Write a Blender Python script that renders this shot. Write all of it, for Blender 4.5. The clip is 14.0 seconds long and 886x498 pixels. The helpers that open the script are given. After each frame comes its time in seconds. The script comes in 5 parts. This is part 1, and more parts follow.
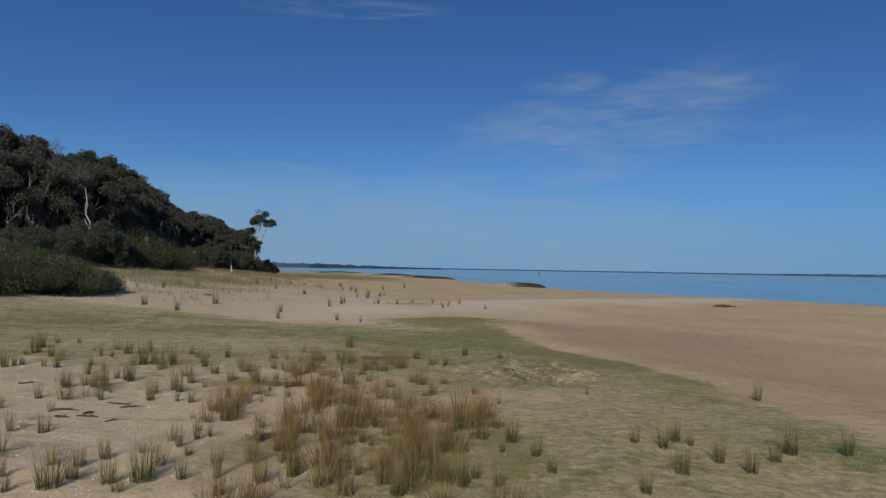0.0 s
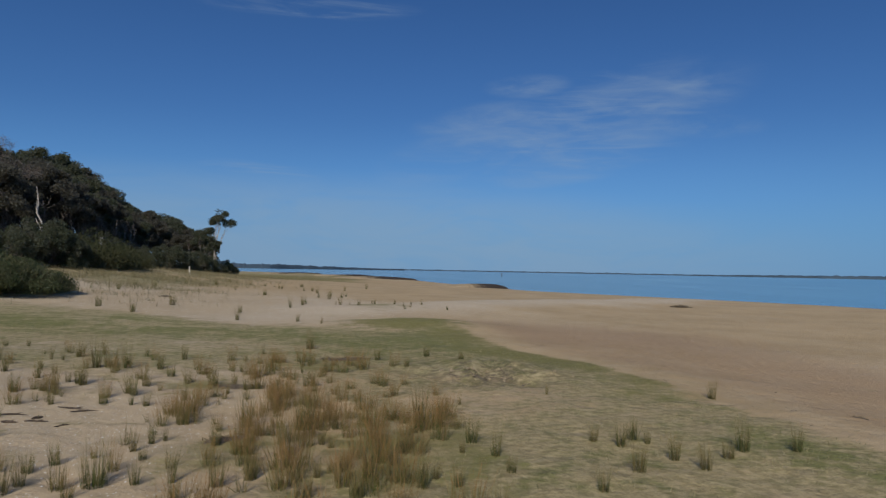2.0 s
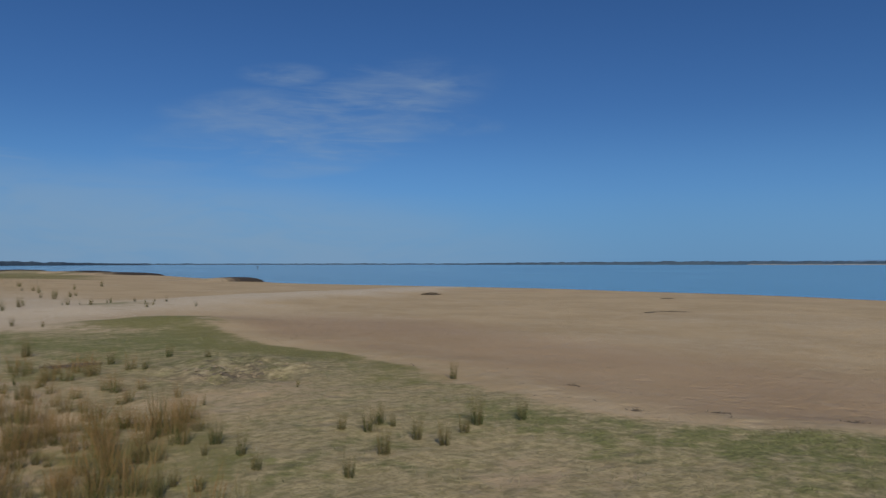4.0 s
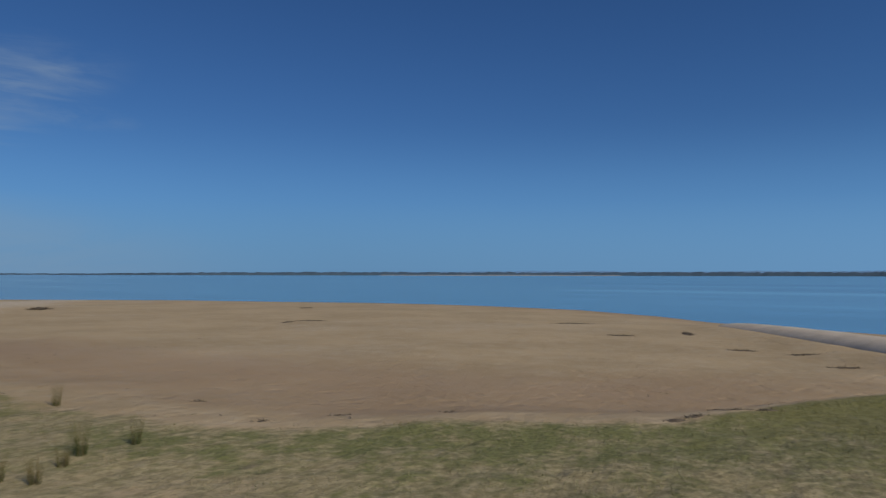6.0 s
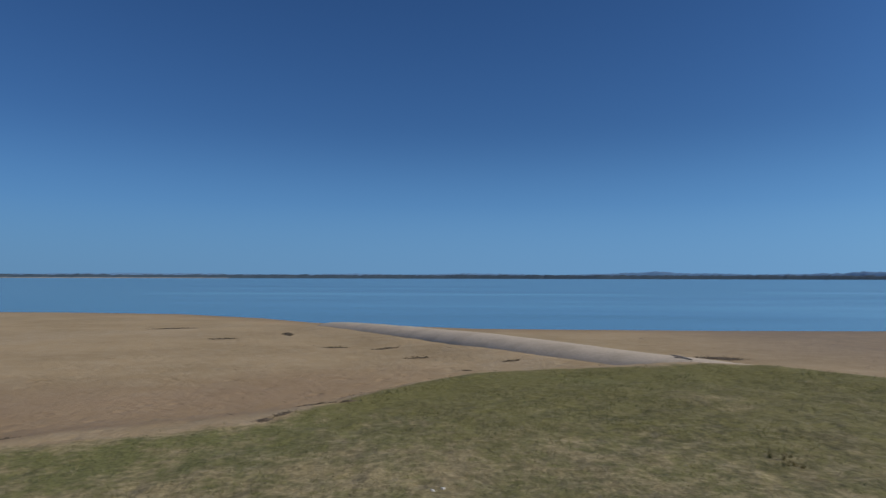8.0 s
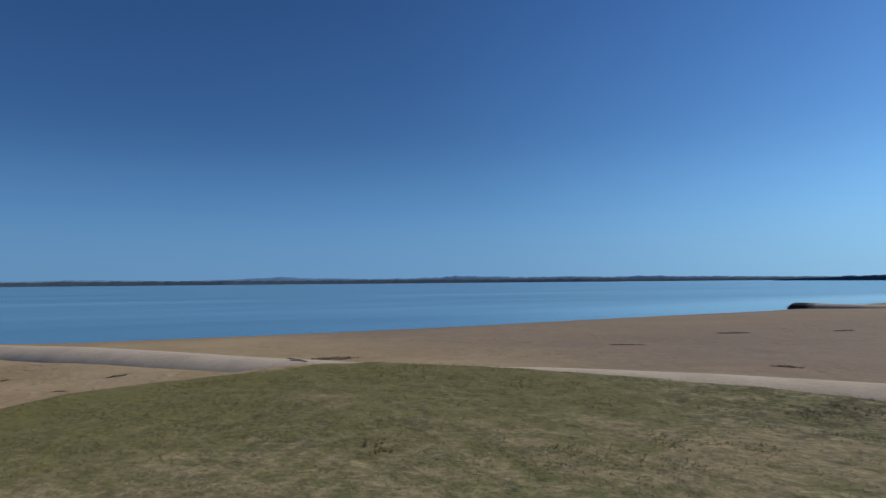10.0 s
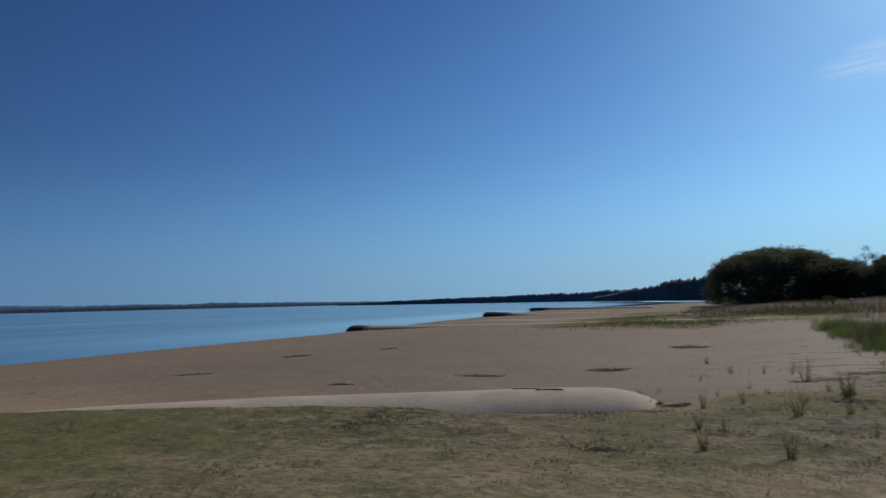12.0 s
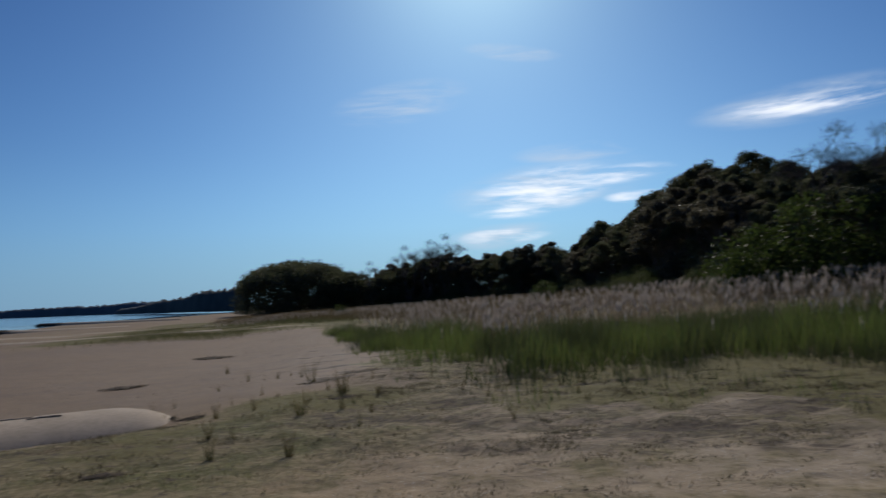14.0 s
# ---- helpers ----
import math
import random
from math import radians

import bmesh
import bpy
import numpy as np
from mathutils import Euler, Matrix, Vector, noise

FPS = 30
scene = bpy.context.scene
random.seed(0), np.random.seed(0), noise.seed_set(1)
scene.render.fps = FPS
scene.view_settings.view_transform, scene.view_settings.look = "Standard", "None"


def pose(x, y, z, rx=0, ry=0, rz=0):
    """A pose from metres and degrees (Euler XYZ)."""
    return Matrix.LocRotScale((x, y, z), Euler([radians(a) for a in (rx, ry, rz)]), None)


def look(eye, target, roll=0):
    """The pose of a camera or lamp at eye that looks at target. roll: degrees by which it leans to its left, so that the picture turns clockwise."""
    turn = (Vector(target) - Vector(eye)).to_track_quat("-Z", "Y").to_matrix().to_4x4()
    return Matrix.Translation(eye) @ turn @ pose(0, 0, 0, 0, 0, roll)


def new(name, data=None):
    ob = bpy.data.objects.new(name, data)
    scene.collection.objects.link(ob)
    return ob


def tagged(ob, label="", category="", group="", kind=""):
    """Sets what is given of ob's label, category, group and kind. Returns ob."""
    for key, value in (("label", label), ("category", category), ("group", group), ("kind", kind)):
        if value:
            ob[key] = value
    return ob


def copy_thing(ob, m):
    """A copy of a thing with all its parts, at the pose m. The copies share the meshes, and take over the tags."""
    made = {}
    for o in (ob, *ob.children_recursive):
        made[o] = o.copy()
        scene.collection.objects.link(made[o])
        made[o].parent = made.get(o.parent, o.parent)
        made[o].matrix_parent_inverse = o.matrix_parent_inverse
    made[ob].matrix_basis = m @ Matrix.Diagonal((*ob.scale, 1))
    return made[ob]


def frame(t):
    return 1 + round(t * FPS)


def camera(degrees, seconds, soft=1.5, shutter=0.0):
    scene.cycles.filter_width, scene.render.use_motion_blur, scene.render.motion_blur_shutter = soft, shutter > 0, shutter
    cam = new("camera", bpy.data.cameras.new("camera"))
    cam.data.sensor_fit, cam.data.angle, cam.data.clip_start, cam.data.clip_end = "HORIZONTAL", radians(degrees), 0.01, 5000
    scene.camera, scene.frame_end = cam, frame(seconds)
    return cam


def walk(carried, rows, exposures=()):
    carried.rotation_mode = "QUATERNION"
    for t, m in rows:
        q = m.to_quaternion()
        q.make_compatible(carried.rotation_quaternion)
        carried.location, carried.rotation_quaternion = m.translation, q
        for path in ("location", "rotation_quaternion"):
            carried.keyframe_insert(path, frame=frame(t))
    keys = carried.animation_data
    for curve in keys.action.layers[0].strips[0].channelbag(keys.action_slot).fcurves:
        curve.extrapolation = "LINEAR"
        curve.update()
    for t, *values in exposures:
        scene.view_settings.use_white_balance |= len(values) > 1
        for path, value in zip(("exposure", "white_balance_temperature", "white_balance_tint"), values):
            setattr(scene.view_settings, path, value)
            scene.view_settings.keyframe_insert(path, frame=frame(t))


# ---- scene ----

# ---- camera: held at arm's length, turning on the spot ----
EYE = 1.70
ARM = 0.32
cam = camera(65.8, 14.0, soft=1.35, shutter=0.32)
PATH = [  # seconds, heading, tilt, lean
    (0.0, -2.98, 1.66, -1.03),
    (0.5, -3.16, 1.76, -0.95),
    (1.0, -3.30, 1.80, -1.16),
    (1.5, -3.74, 1.82, -0.91),
    (2.0, -6.10, 1.80, -1.09),
    (2.2, -7.21, 1.84, -1.07),
    (4.3, -29.84, 1.13, 0.29),
    (4.5, -32.36, 1.08, 0.44),
    (5.0, -40.14, 1.43, 0.31),
    (5.5, -47.48, 1.83, 0.28),
    (6.0, -55.37, 2.16, -0.09),
    (6.5, -62.78, 2.34, 0.06),
    (7.0, -71.12, 2.38, 0.01),
    (7.5, -79.08, 2.41, -0.13),
    (8.0, -87.27, 2.42, -0.13),
    (8.2, -90.49, 2.36, -0.19),
    (10.3, -122.72, 3.10, 0.56),
    (10.5, -126.18, 3.36, 0.57),
    (11.0, -135.47, 3.91, 0.79),
    (11.5, -144.23, 4.31, 1.01),
    (12.0, -152.29, 4.44, 1.39),
    (12.5, -160.54, 4.28, 1.87),
    (13.0, -170.07, 4.10, 2.13),
    (13.5, -179.15, 4.06, 2.55),
    (14.0, -190.06, 4.06, 2.43),
]


def held(yaw, tilt, lean):
    a = radians(yaw)
    return pose(-ARM * math.sin(a), ARM * math.cos(a), EYE, 90 + tilt, lean, yaw)


walk(cam, [(t, held(yaw, tilt, lean)) for t, yaw, tilt, lean in PATH], [(0, -0.10, 6500, 10), (5, -0.24, 6500, 10), (6.5, -0.31, 6500, 10), (7.5, -0.27, 6500, 10), (10.5, -0.42, 6500, 11), (12.5, -0.92, 6540, 12.5), (14, -1.0, 6580, 13.5)])

# ---- sky, sun ----
SUN_ELEVATION, SUN_HEADING = radians(31.5), radians(194)  # heading: clockwise from +y
SKY_STRENGTH, SKY_TINT = 0.058, (0.45, 0.79, 1.25)
world = bpy.data.worlds.new("sky")
scene.world = world
world.use_nodes = True
wn, wl = world.node_tree.nodes, world.node_tree.links
wn.clear()


sky = wn.new("ShaderNodeTexSky")
sky.sky_type, sky.sun_disc = "NISHITA", False
sky.sun_elevation, sky.sun_rotation = SUN_ELEVATION, SUN_HEADING
sky.altitude, sky.air_density, sky.dust_density, sky.ozone_density = 0, 1.0, 0.2, 3.0


def wmath(op, a, b=0.0, c=0.0):
    n = wn.new("ShaderNodeMath")
    n.operation = op
    for k, v in enumerate((a, b, c)):
        if isinstance(v, bpy.types.NodeSocket):
            wl.new(v, n.inputs[k])
        else:
            n.inputs[k].default_value = v
    return n.outputs[0]


def wmix(fac, a, b, blend="MIX"):
    n = wn.new("ShaderNodeMix")
    n.data_type, n.blend_type = "RGBA", blend
    for k, v in ((0, fac), (6, a), (7, b)):
        if isinstance(v, bpy.types.NodeSocket):
            wl.new(v, n.inputs[k])
        elif k:
            n.inputs[k].default_value = (*v, 1)
        else:
            n.inputs[k].default_value = v
    return n.outputs[2]


# thin cloud, laid out by heading (clockwise from +y, degrees) and height over the horizon
spot = wn.new("ShaderNodeTexCoord").outputs["Generated"]
xyz = wn.new("ShaderNodeSeparateXYZ")
wl.new(spot, xyz.inputs[0])
turned = wmath("MULTIPLY", wmath("ARCTAN2", xyz.outputs[0], xyz.outputs[1]), 180 / math.pi)
turned = wmath("ADD", turned, wmath("MULTIPLY", wmath("LESS_THAN", turned, -60.0), 360.0))
height = wmath("MULTIPLY", wmath("ARCSINE", xyz.outputs[2]), 180 / math.pi)
chart = wn.new("ShaderNodeCombineXYZ")
wl.new(turned, chart.inputs[0])
wl.new(height, chart.inputs[1])


def wisps(scale, sx, sy, lean, detail=6, rough=0.6, bend=0.6):
    m = wn.new("ShaderNodeMapping")
    m.inputs["Scale"].default_value, m.inputs["Rotation"].default_value = (sx, sy, 1), (0, 0, radians(lean))
    wl.new(chart.outputs[0], m.inputs[0])
    n = wn.new("ShaderNodeTexNoise")
    n.inputs["Scale"].default_value, n.inputs["Detail"].default_value = scale, detail
    n.inputs["Roughness"].default_value, n.inputs["Distortion"].default_value = rough, bend
    wl.new(m.outputs[0], n.inputs["Vector"])
    return n.outputs["Fac"]


def bank(heading, up, wide, tall, lean):
    """1 at the middle of a cloud, 0 at its rim."""
    du, dv = wmath("SUBTRACT", turned, heading), wmath("SUBTRACT", height, up)
    c, s = math.cos(radians(lean)), math.sin(radians(lean))
    u = wmath("ADD", wmath("MULTIPLY", du, c / wide), wmath("MULTIPLY", dv, s / wide))
    v = wmath("ADD", wmath("MULTIPLY", dv, c / tall), wmath("MULTIPLY", du, -s / tall))
    r = wmath("ADD", wmath("MULTIPLY", u, u), wmath("MULTIPLY", v, v))
    n = wn.new("ShaderNodeMapRange")
    n.interpolation_type = "SMOOTHSTEP"
    wl.new(r, n.inputs["Value"])
    n.inputs["From Min"].default_value, n.inputs["From Max"].default_value = 1.0, 0.0
    return n.outputs[0]


def veil(banks, texture, low, high, most):
    total = None
    for args in banks:
        one = bank(*args)
        total = one if total is None else wmath("MAXIMUM", total, one)
    n = wn.new("ShaderNodeMapRange")
    n.interpolation_type = "SMOOTHSTEP"
    wl.new(texture, n.inputs["Value"])
    n.inputs["From Min"].default_value, n.inputs["From Max"].default_value, n.inputs["To Max"].default_value = low, high, most
    return wmath("MULTIPLY", n.outputs[0], total)


thin = veil([(19.5, 12.4, 13, 3.6, 16), (8.5, 10.0, 9.5, 2.6, 14), (12.9, 15.2, 4.2, 1.1, 3), (24.5, 14.7, 5, 1.5, 8), (16, 8.3, 7, 1.3, 8), (26.5, 11.7, 5.5, 1.2, -4), (8.5, 12.5, 6, 1.5, 10)],
            wisps(0.30, 0.42, 1.6, -24, 7, 0.60, 0.5), 0.30, 0.82, 0.44)
streak = veil([(-5.2, 20.6, 10, 1.0, 2), (-9, 7.6, 6, 1.1, -4), (18, 12, 13, 5.0, 14)], wisps(0.5, 0.25, 2.2, -20, 6, 0.6, 0.8), 0.42, 0.80, 0.34)
haze = veil([(-2, 1.5, 46, 7.0, -2)], wisps(0.2, 0.5, 2.0, 0), 0.10, 0.60, 0.55)
bright = veil([(201.3, 9.1, 8.8, 1.0, 4), (196.6, 7.6, 3.4, 1.5, 14), (219.4, 13.0, 7.0, 0.95, 0), (195.4, 4.9, 4.2, 0.8, 2), (206.4, 7.5, 3.0, 0.6, 0), (198.5, 8.4, 7.0, 2.2, 10)],
              wisps(0.46, 0.30, 2.0, -9, 8, 0.60, 0.15), 0.38, 0.66, 0.95)
soft = veil([(187.2, 16.2, 6.5, 1.9, 8), (199.5, 8.8, 10.0, 2.3, 5), (201.4, 11.4, 5.6, 1.0, 0), (196.8, 19.7, 4.6, 0.8, -8), (195.2, 4.9, 5.5, 1.2, 4), (219, 13.2, 9, 1.7, 2)],
            wisps(0.32, 0.36, 2.0, -8, 7, 0.60, 0.5), 0.32, 0.76, 0.8)
blue = wmix(1.0, sky.outputs[0], SKY_TINT, "MULTIPLY")
low_air = wn.new("ShaderNodeMapRange")
low_air.interpolation_type = "SMOOTHSTEP"
wl.new(height, low_air.inputs["Value"])
low_air.inputs["From Min"].default_value, low_air.inputs["From Max"].default_value, low_air.inputs["To Max"].default_value = 13.0, -1.5, 0.72
blue = wmix(low_air.outputs[0], blue, (2.30, 5.85, 12.2))
horizon_air = wn.new("ShaderNodeMapRange")
wl.new(height, horizon_air.inputs["Value"])
horizon_air.inputs["From Min"].default_value, horizon_air.inputs["From Max"].default_value, horizon_air.inputs["To Max"].default_value = 6.0, -0.5, 0.68
blue = wmix(horizon_air.outputs[0], blue, (2.65, 5.6, 9.2))
# the air brightens towards the sun
near_sun = wn.new("ShaderNodeVectorMath")
near_sun.operation = "DOT_PRODUCT"
wl.new(spot, near_sun.inputs[0])
near_sun.inputs[1].default_value = (math.sin(SUN_HEADING) * math.cos(SUN_ELEVATION), math.cos(SUN_HEADING) * math.cos(SUN_ELEVATION), math.sin(SUN_ELEVATION))
glow = near_sun.outputs["Value"]
glow = wmath("ADD", wmath("ADD", wmath("MULTIPLY", glow, 0.47), wmath("MULTIPLY", wmath("MULTIPLY", glow, glow), 0.45)), 1.045)
aside = wmath("MULTIPLY", wmath("SUBTRACT", near_sun.outputs["Value"], -0.20), 2.0)
glow = wmath("ADD", glow, wmath("MULTIPLY", wmath("MAXIMUM", wmath("SUBTRACT", 1.0, wmath("MULTIPLY", aside, aside)), 0.0), 0.12))
near = wmath("MAXIMUM", near_sun.outputs["Value"], 0.0)
high_air = wn.new("ShaderNodeMapRange")
wl.new(height, high_air.inputs["Value"])
high_air.inputs["From Min"].default_value, high_air.inputs["From Max"].default_value = 8.0, 30.0
high_air.inputs["To Min"].default_value, high_air.inputs["To Max"].default_value = 1.0, 0.88
glow = wmath("MULTIPLY", glow, high_air.outputs[0])
lower = wn.new("ShaderNodeMapRange")
wl.new(height, lower.inputs["Value"])
lower.inputs["From Min"].default_value, lower.inputs["From Max"].default_value = 26.0, 0.0
murk = wmath("MULTIPLY", wmath("POWER", near, 2.2), wmath("MULTIPLY", lower.outputs[0], 1.05))
disc = wmath("ADD", murk, wmath("MULTIPLY", wmath("POWER", near, 14.0), 1.4))
disc = wmath("ADD", disc, wmath("MULTIPLY", wmath("POWER", near, 90.0), 2.4))
shine = wn.new("ShaderNodeCombineXYZ")
for k, share in enumerate((1.68, 1.13, 0.42)):
    wl.new(wmath("ADD", glow, wmath("MULTIPLY", disc, share)), shine.inputs[k])
blue = wmix(1.0, blue, shine.outputs[0], "MULTIPLY")
blue = wmix(haze, blue, (4.4, 6.4, 8.7))
blue = wmix(thin, blue, (4.9, 6.5, 8.5))
blue = wmix(streak, blue, (5.0, 6.6, 8.6))
blue = wmix(soft, blue, (18.5, 22.5, 27.0))
blue = wmix(bright, blue, (33.0, 35.5, 38.0))
back = wn.new("ShaderNodeBackground")
back.inputs["Strength"].default_value = SKY_STRENGTH
wout = wn.new("ShaderNodeOutputWorld")
wl.new(blue, back.inputs[0])
wl.new(back.outputs[0], wout.inputs[0])

lamp = bpy.data.lights.new("sun", "SUN")
lamp.energy, lamp.angle, lamp.color = 4.2, radians(0.55), (1.0, 0.93, 0.82)
sun = new("sun", lamp)
toward = Vector((math.sin(SUN_HEADING) * math.cos(SUN_ELEVATION), math.cos(SUN_HEADING) * math.cos(SUN_ELEVATION), math.sin(SUN_ELEVATION)))
sun.matrix_world = look(toward * 60, (0, 0, 0))


# ---- materials ----
class Mat:
    """A node material with a few shortcuts."""

    def __init__(self, name):
        self.m = bpy.data.materials.new(name)
        self.m.use_nodes = True
        self.n, self.l = self.m.node_tree.nodes, self.m.node_tree.links
        self.n.clear()
        self.out = self.n.new("ShaderNodeOutputMaterial")
        self.b = self.n.new("ShaderNodeBsdfPrincipled")
        self.l.new(self.b.outputs[0], self.out.inputs[0])
        self.co = self.n.new("ShaderNodeTexCoord").outputs["Object"]

    def put(self, value, socket):
        if isinstance(value, bpy.types.NodeSocket):
            self.l.new(value, socket)
        elif isinstance(value, tuple) and len(value) == 3 and socket.type == "RGBA":
            socket.default_value = (*value, 1)
        else:
            socket.default_value = value

    def stretch(self, sx, sy, sz):
        n = self.n.new("ShaderNodeMapping")
        n.inputs["Scale"].default_value = (sx, sy, sz)
        self.l.new(self.co, n.inputs[0])
        return n.outputs[0]

    def noise(self, scale, detail=4, rough=0.55, vector=None, lift=0.0):
        n = self.n.new("ShaderNodeTexNoise")
        n.inputs["Scale"].default_value, n.inputs["Detail"].default_value = scale, detail
        n.inputs["Roughness"].default_value, n.inputs["Distortion"].default_value = rough, lift
        self.l.new(vector or self.co, n.inputs["Vector"])
        return n.outputs["Fac"]

    def cells(self, scale, vector=None):
        n = self.n.new("ShaderNodeTexVoronoi")
        n.inputs["Scale"].default_value = scale
        self.l.new(vector or self.co, n.inputs["Vector"])
        return n.outputs["Distance"]

    def ramp(self, fac, lo, hi, a=0.0, b=1.0):
        n = self.n.new("ShaderNodeMapRange")
        n.interpolation_type = "SMOOTHSTEP"
        self.put(fac, n.inputs["Value"])
        for key, v in (("From Min", lo), ("From Max", hi), ("To Min", a), ("To Max", b)):
            n.inputs[key].default_value = v
        return n.outputs[0]

    def math(self, op, a, b=0.0):
        n = self.n.new("ShaderNodeMath")
        n.operation = op
        self.put(a, n.inputs[0]), self.put(b, n.inputs[1])
        return n.outputs[0]

    def mix(self, fac, a, b, blend="MIX"):
        n = self.n.new("ShaderNodeMix")
        n.data_type, n.blend_type = "RGBA", blend
        self.put(fac, n.inputs[0]), self.put(a, n.inputs[6]), self.put(b, n.inputs[7])
        return n.outputs[2]

    def attr(self, name):
        n = self.n.new("ShaderNodeAttribute")
        n.attribute_name = name
        return n.outputs["Fac"]

    def chance(self):
        return self.n.new("ShaderNodeObjectInfo").outputs["Random"]

    def island(self):
        return self.n.new("ShaderNodeNewGeometry").outputs["Random Per Island"]

    def done(self, colour, rough=0.9, bump=None, strength=0.3, reach=0.02, metal=0.0, gloss=0.5, thin=0.0):
        self.put(colour, self.b.inputs["Base Color"])
        self.put(rough, self.b.inputs["Roughness"])
        self.put(gloss, self.b.inputs["Specular IOR Level"])
        self.b.inputs["Metallic"].default_value = metal
        if bump is not None:
            n = self.n.new("ShaderNodeBump")
            n.inputs["Strength"].default_value, n.inputs["Distance"].default_value = strength, reach
            self.l.new(bump, n.inputs["Height"])
            self.l.new(n.outputs[0], self.b.inputs["Normal"])
        if thin:  # leaves let light through
            t, mx = self.n.new("ShaderNodeBsdfTranslucent"), self.n.new("ShaderNodeMixShader")
            self.put(self.mix(1.0, colour, (2.0, 2.05, 1.75), "MULTIPLY") if thin > 0.4 else colour, t.inputs[0])
            mx.inputs[0].default_value = thin
            self.l.new(self.b.outputs[0], mx.inputs[1])
            self.l.new(t.outputs[0], mx.inputs[2])
            self.l.new(mx.outputs[0], self.out.inputs[0])
        return self.m


def ground_material():
    m = Mat("beach_sand_and_turf")
    grass, wet_and_brown, litter, pale, moss, south_grey = m.attr("grass"), m.attr("wet_and_brown"), m.attr("litter"), m.attr("pale"), m.attr("moss"), m.attr("south_grey")
    dead = m.attr("dead")
    broad, mid, fine, grain = m.noise(0.25, 3), m.noise(1.7, 5), m.noise(9, 5), m.noise(120, 2)
    sand = m.mix(m.ramp(broad, 0.35, 0.65), (0.435, 0.315, 0.175), (0.365, 0.262, 0.140))
    sand = m.mix(m.ramp(mid, 0.4, 0.7, 0.0, 0.45), sand, (0.46, 0.36, 0.23))
    sand = m.mix(m.ramp(pale, 0.1, 0.9, 0.0, 0.75), sand, (0.49, 0.405, 0.295))
    sand = m.mix(m.ramp(grain, 0.35, 0.75, 0.0, 0.25), sand, (0.25, 0.175, 0.11))
    shell = m.ramp(m.cells(26), 0.14, 0.21, 1.0, 0.0)
    sand = m.mix(m.math("MULTIPLY", m.math("MULTIPLY", shell, m.ramp(fine, 0.40, 0.54)), m.ramp(pale, 0.1, 0.4, 0.1, 0.95)), sand, (0.75, 0.72, 0.66))
    sand = m.mix(m.ramp(wet_and_brown, 0.0, 1.0, 0.0, 0.6), sand, (0.30, 0.19, 0.105))
    # greyer, darker sand towards the south
    sand = m.mix(m.math("MULTIPLY", south_grey, m.ramp(mid, 0.3, 0.7, 0.85, 0.55)), sand, (0.235, 0.178, 0.130))
    streak = m.noise(1.3, 5, 0.6, m.stretch(0.35, 1.0, 1.0), 0.4)
    soil = m.math("MULTIPLY", m.ramp(m.math("ADD", litter, m.math("MULTIPLY", streak, 0.9)), 0.75, 1.15), 0.8)
    sand = m.mix(soil, sand, (0.10, 0.075, 0.05))
    patch = m.noise(2.2, 5, 0.65)
    spread = m.math("ADD", m.math("MULTIPLY", m.math("SUBTRACT", patch, 0.5), 1.7), m.math("MULTIPLY", m.math("SUBTRACT", fine, 0.5), 0.8))
    spread = m.math("ADD", spread, m.math("MULTIPLY", m.math("SUBTRACT", streak, 0.5), 0.9))
    thatch = m.ramp(m.math("ADD", grass, m.math("MULTIPLY", spread, 0.7)), 0.10, 0.5)
    straw = m.mix(m.ramp(fine, 0.35, 0.65), (0.34, 0.28, 0.145), (0.22, 0.18, 0.085))
    straw = m.mix(m.ramp(m.noise(34, 4), 0.45, 0.72, 0.0, 0.6), straw, (0.12, 0.095, 0.045))
    colour = m.mix(m.math("MULTIPLY", thatch, 0.8), sand, straw)
    leafy = m.ramp(m.math("ADD", m.math("MULTIPLY", grass, 0.95), spread), 0.44, 1.05)
    green = m.mix(m.ramp(m.noise(20, 4), 0.4, 0.68), (0.160, 0.163, 0.052), (0.084, 0.090, 0.029))
    colour = m.mix(m.math("MULTIPLY", leafy, 0.85), colour, green)
    mossy = m.ramp(m.math("ADD", moss, m.math("MULTIPLY", spread, 0.5)), 0.15, 0.7, 0.0, 0.9)
    sward = m.mix(m.ramp(fine, 0.38, 0.66), (0.15, 0.135, 0.042), (0.21, 0.185, 0.07))
    sward = m.mix(m.ramp(m.noise(26, 4), 0.5, 0.75, 0.0, 0.6), sward, (0.075, 0.072, 0.028))
    colour = m.mix(mossy, colour, sward)
    clump = m.noise(3.2, 6, 0.68, m.stretch(0.8, 1.0, 1.0), 0.3)
    tuft = m.noise(11, 5, 0.7, m.stretch(0.7, 1.0, 1.0), 0.2)
    sere = m.math("MULTIPLY", dead, m.ramp(m.math("ADD", m.math("MULTIPLY", clump, 0.7), m.math("MULTIPLY", tuft, 0.6)), 0.60, 0.80))
    colour = m.mix(m.math("MULTIPLY", sere, 0.8), colour, m.mix(m.ramp(fine, 0.35, 0.65), (0.36, 0.30, 0.18), (0.27, 0.225, 0.125)))
    gap = m.math("MULTIPLY", dead, m.ramp(m.math("ADD", m.math("MULTIPLY", m.noise(2.3, 6, 0.7), 0.7), m.math("MULTIPLY", tuft, 0.5)), 0.66, 0.52))
    colour = m.mix(m.math("MULTIPLY", gap, 0.78), colour, m.mix(m.ramp(tuft, 0.4, 0.6), (0.062, 0.055, 0.032), (0.115, 0.10, 0.052)))
    dark = m.ramp(m.math("ADD", litter, m.math("MULTIPLY", m.math("SUBTRACT", m.noise(5.5, 6, 0.72, m.stretch(0.6, 1.0, 1.0), 0.5), 0.5), 3.4)), 0.62, 0.9, 0.0, 0.85)
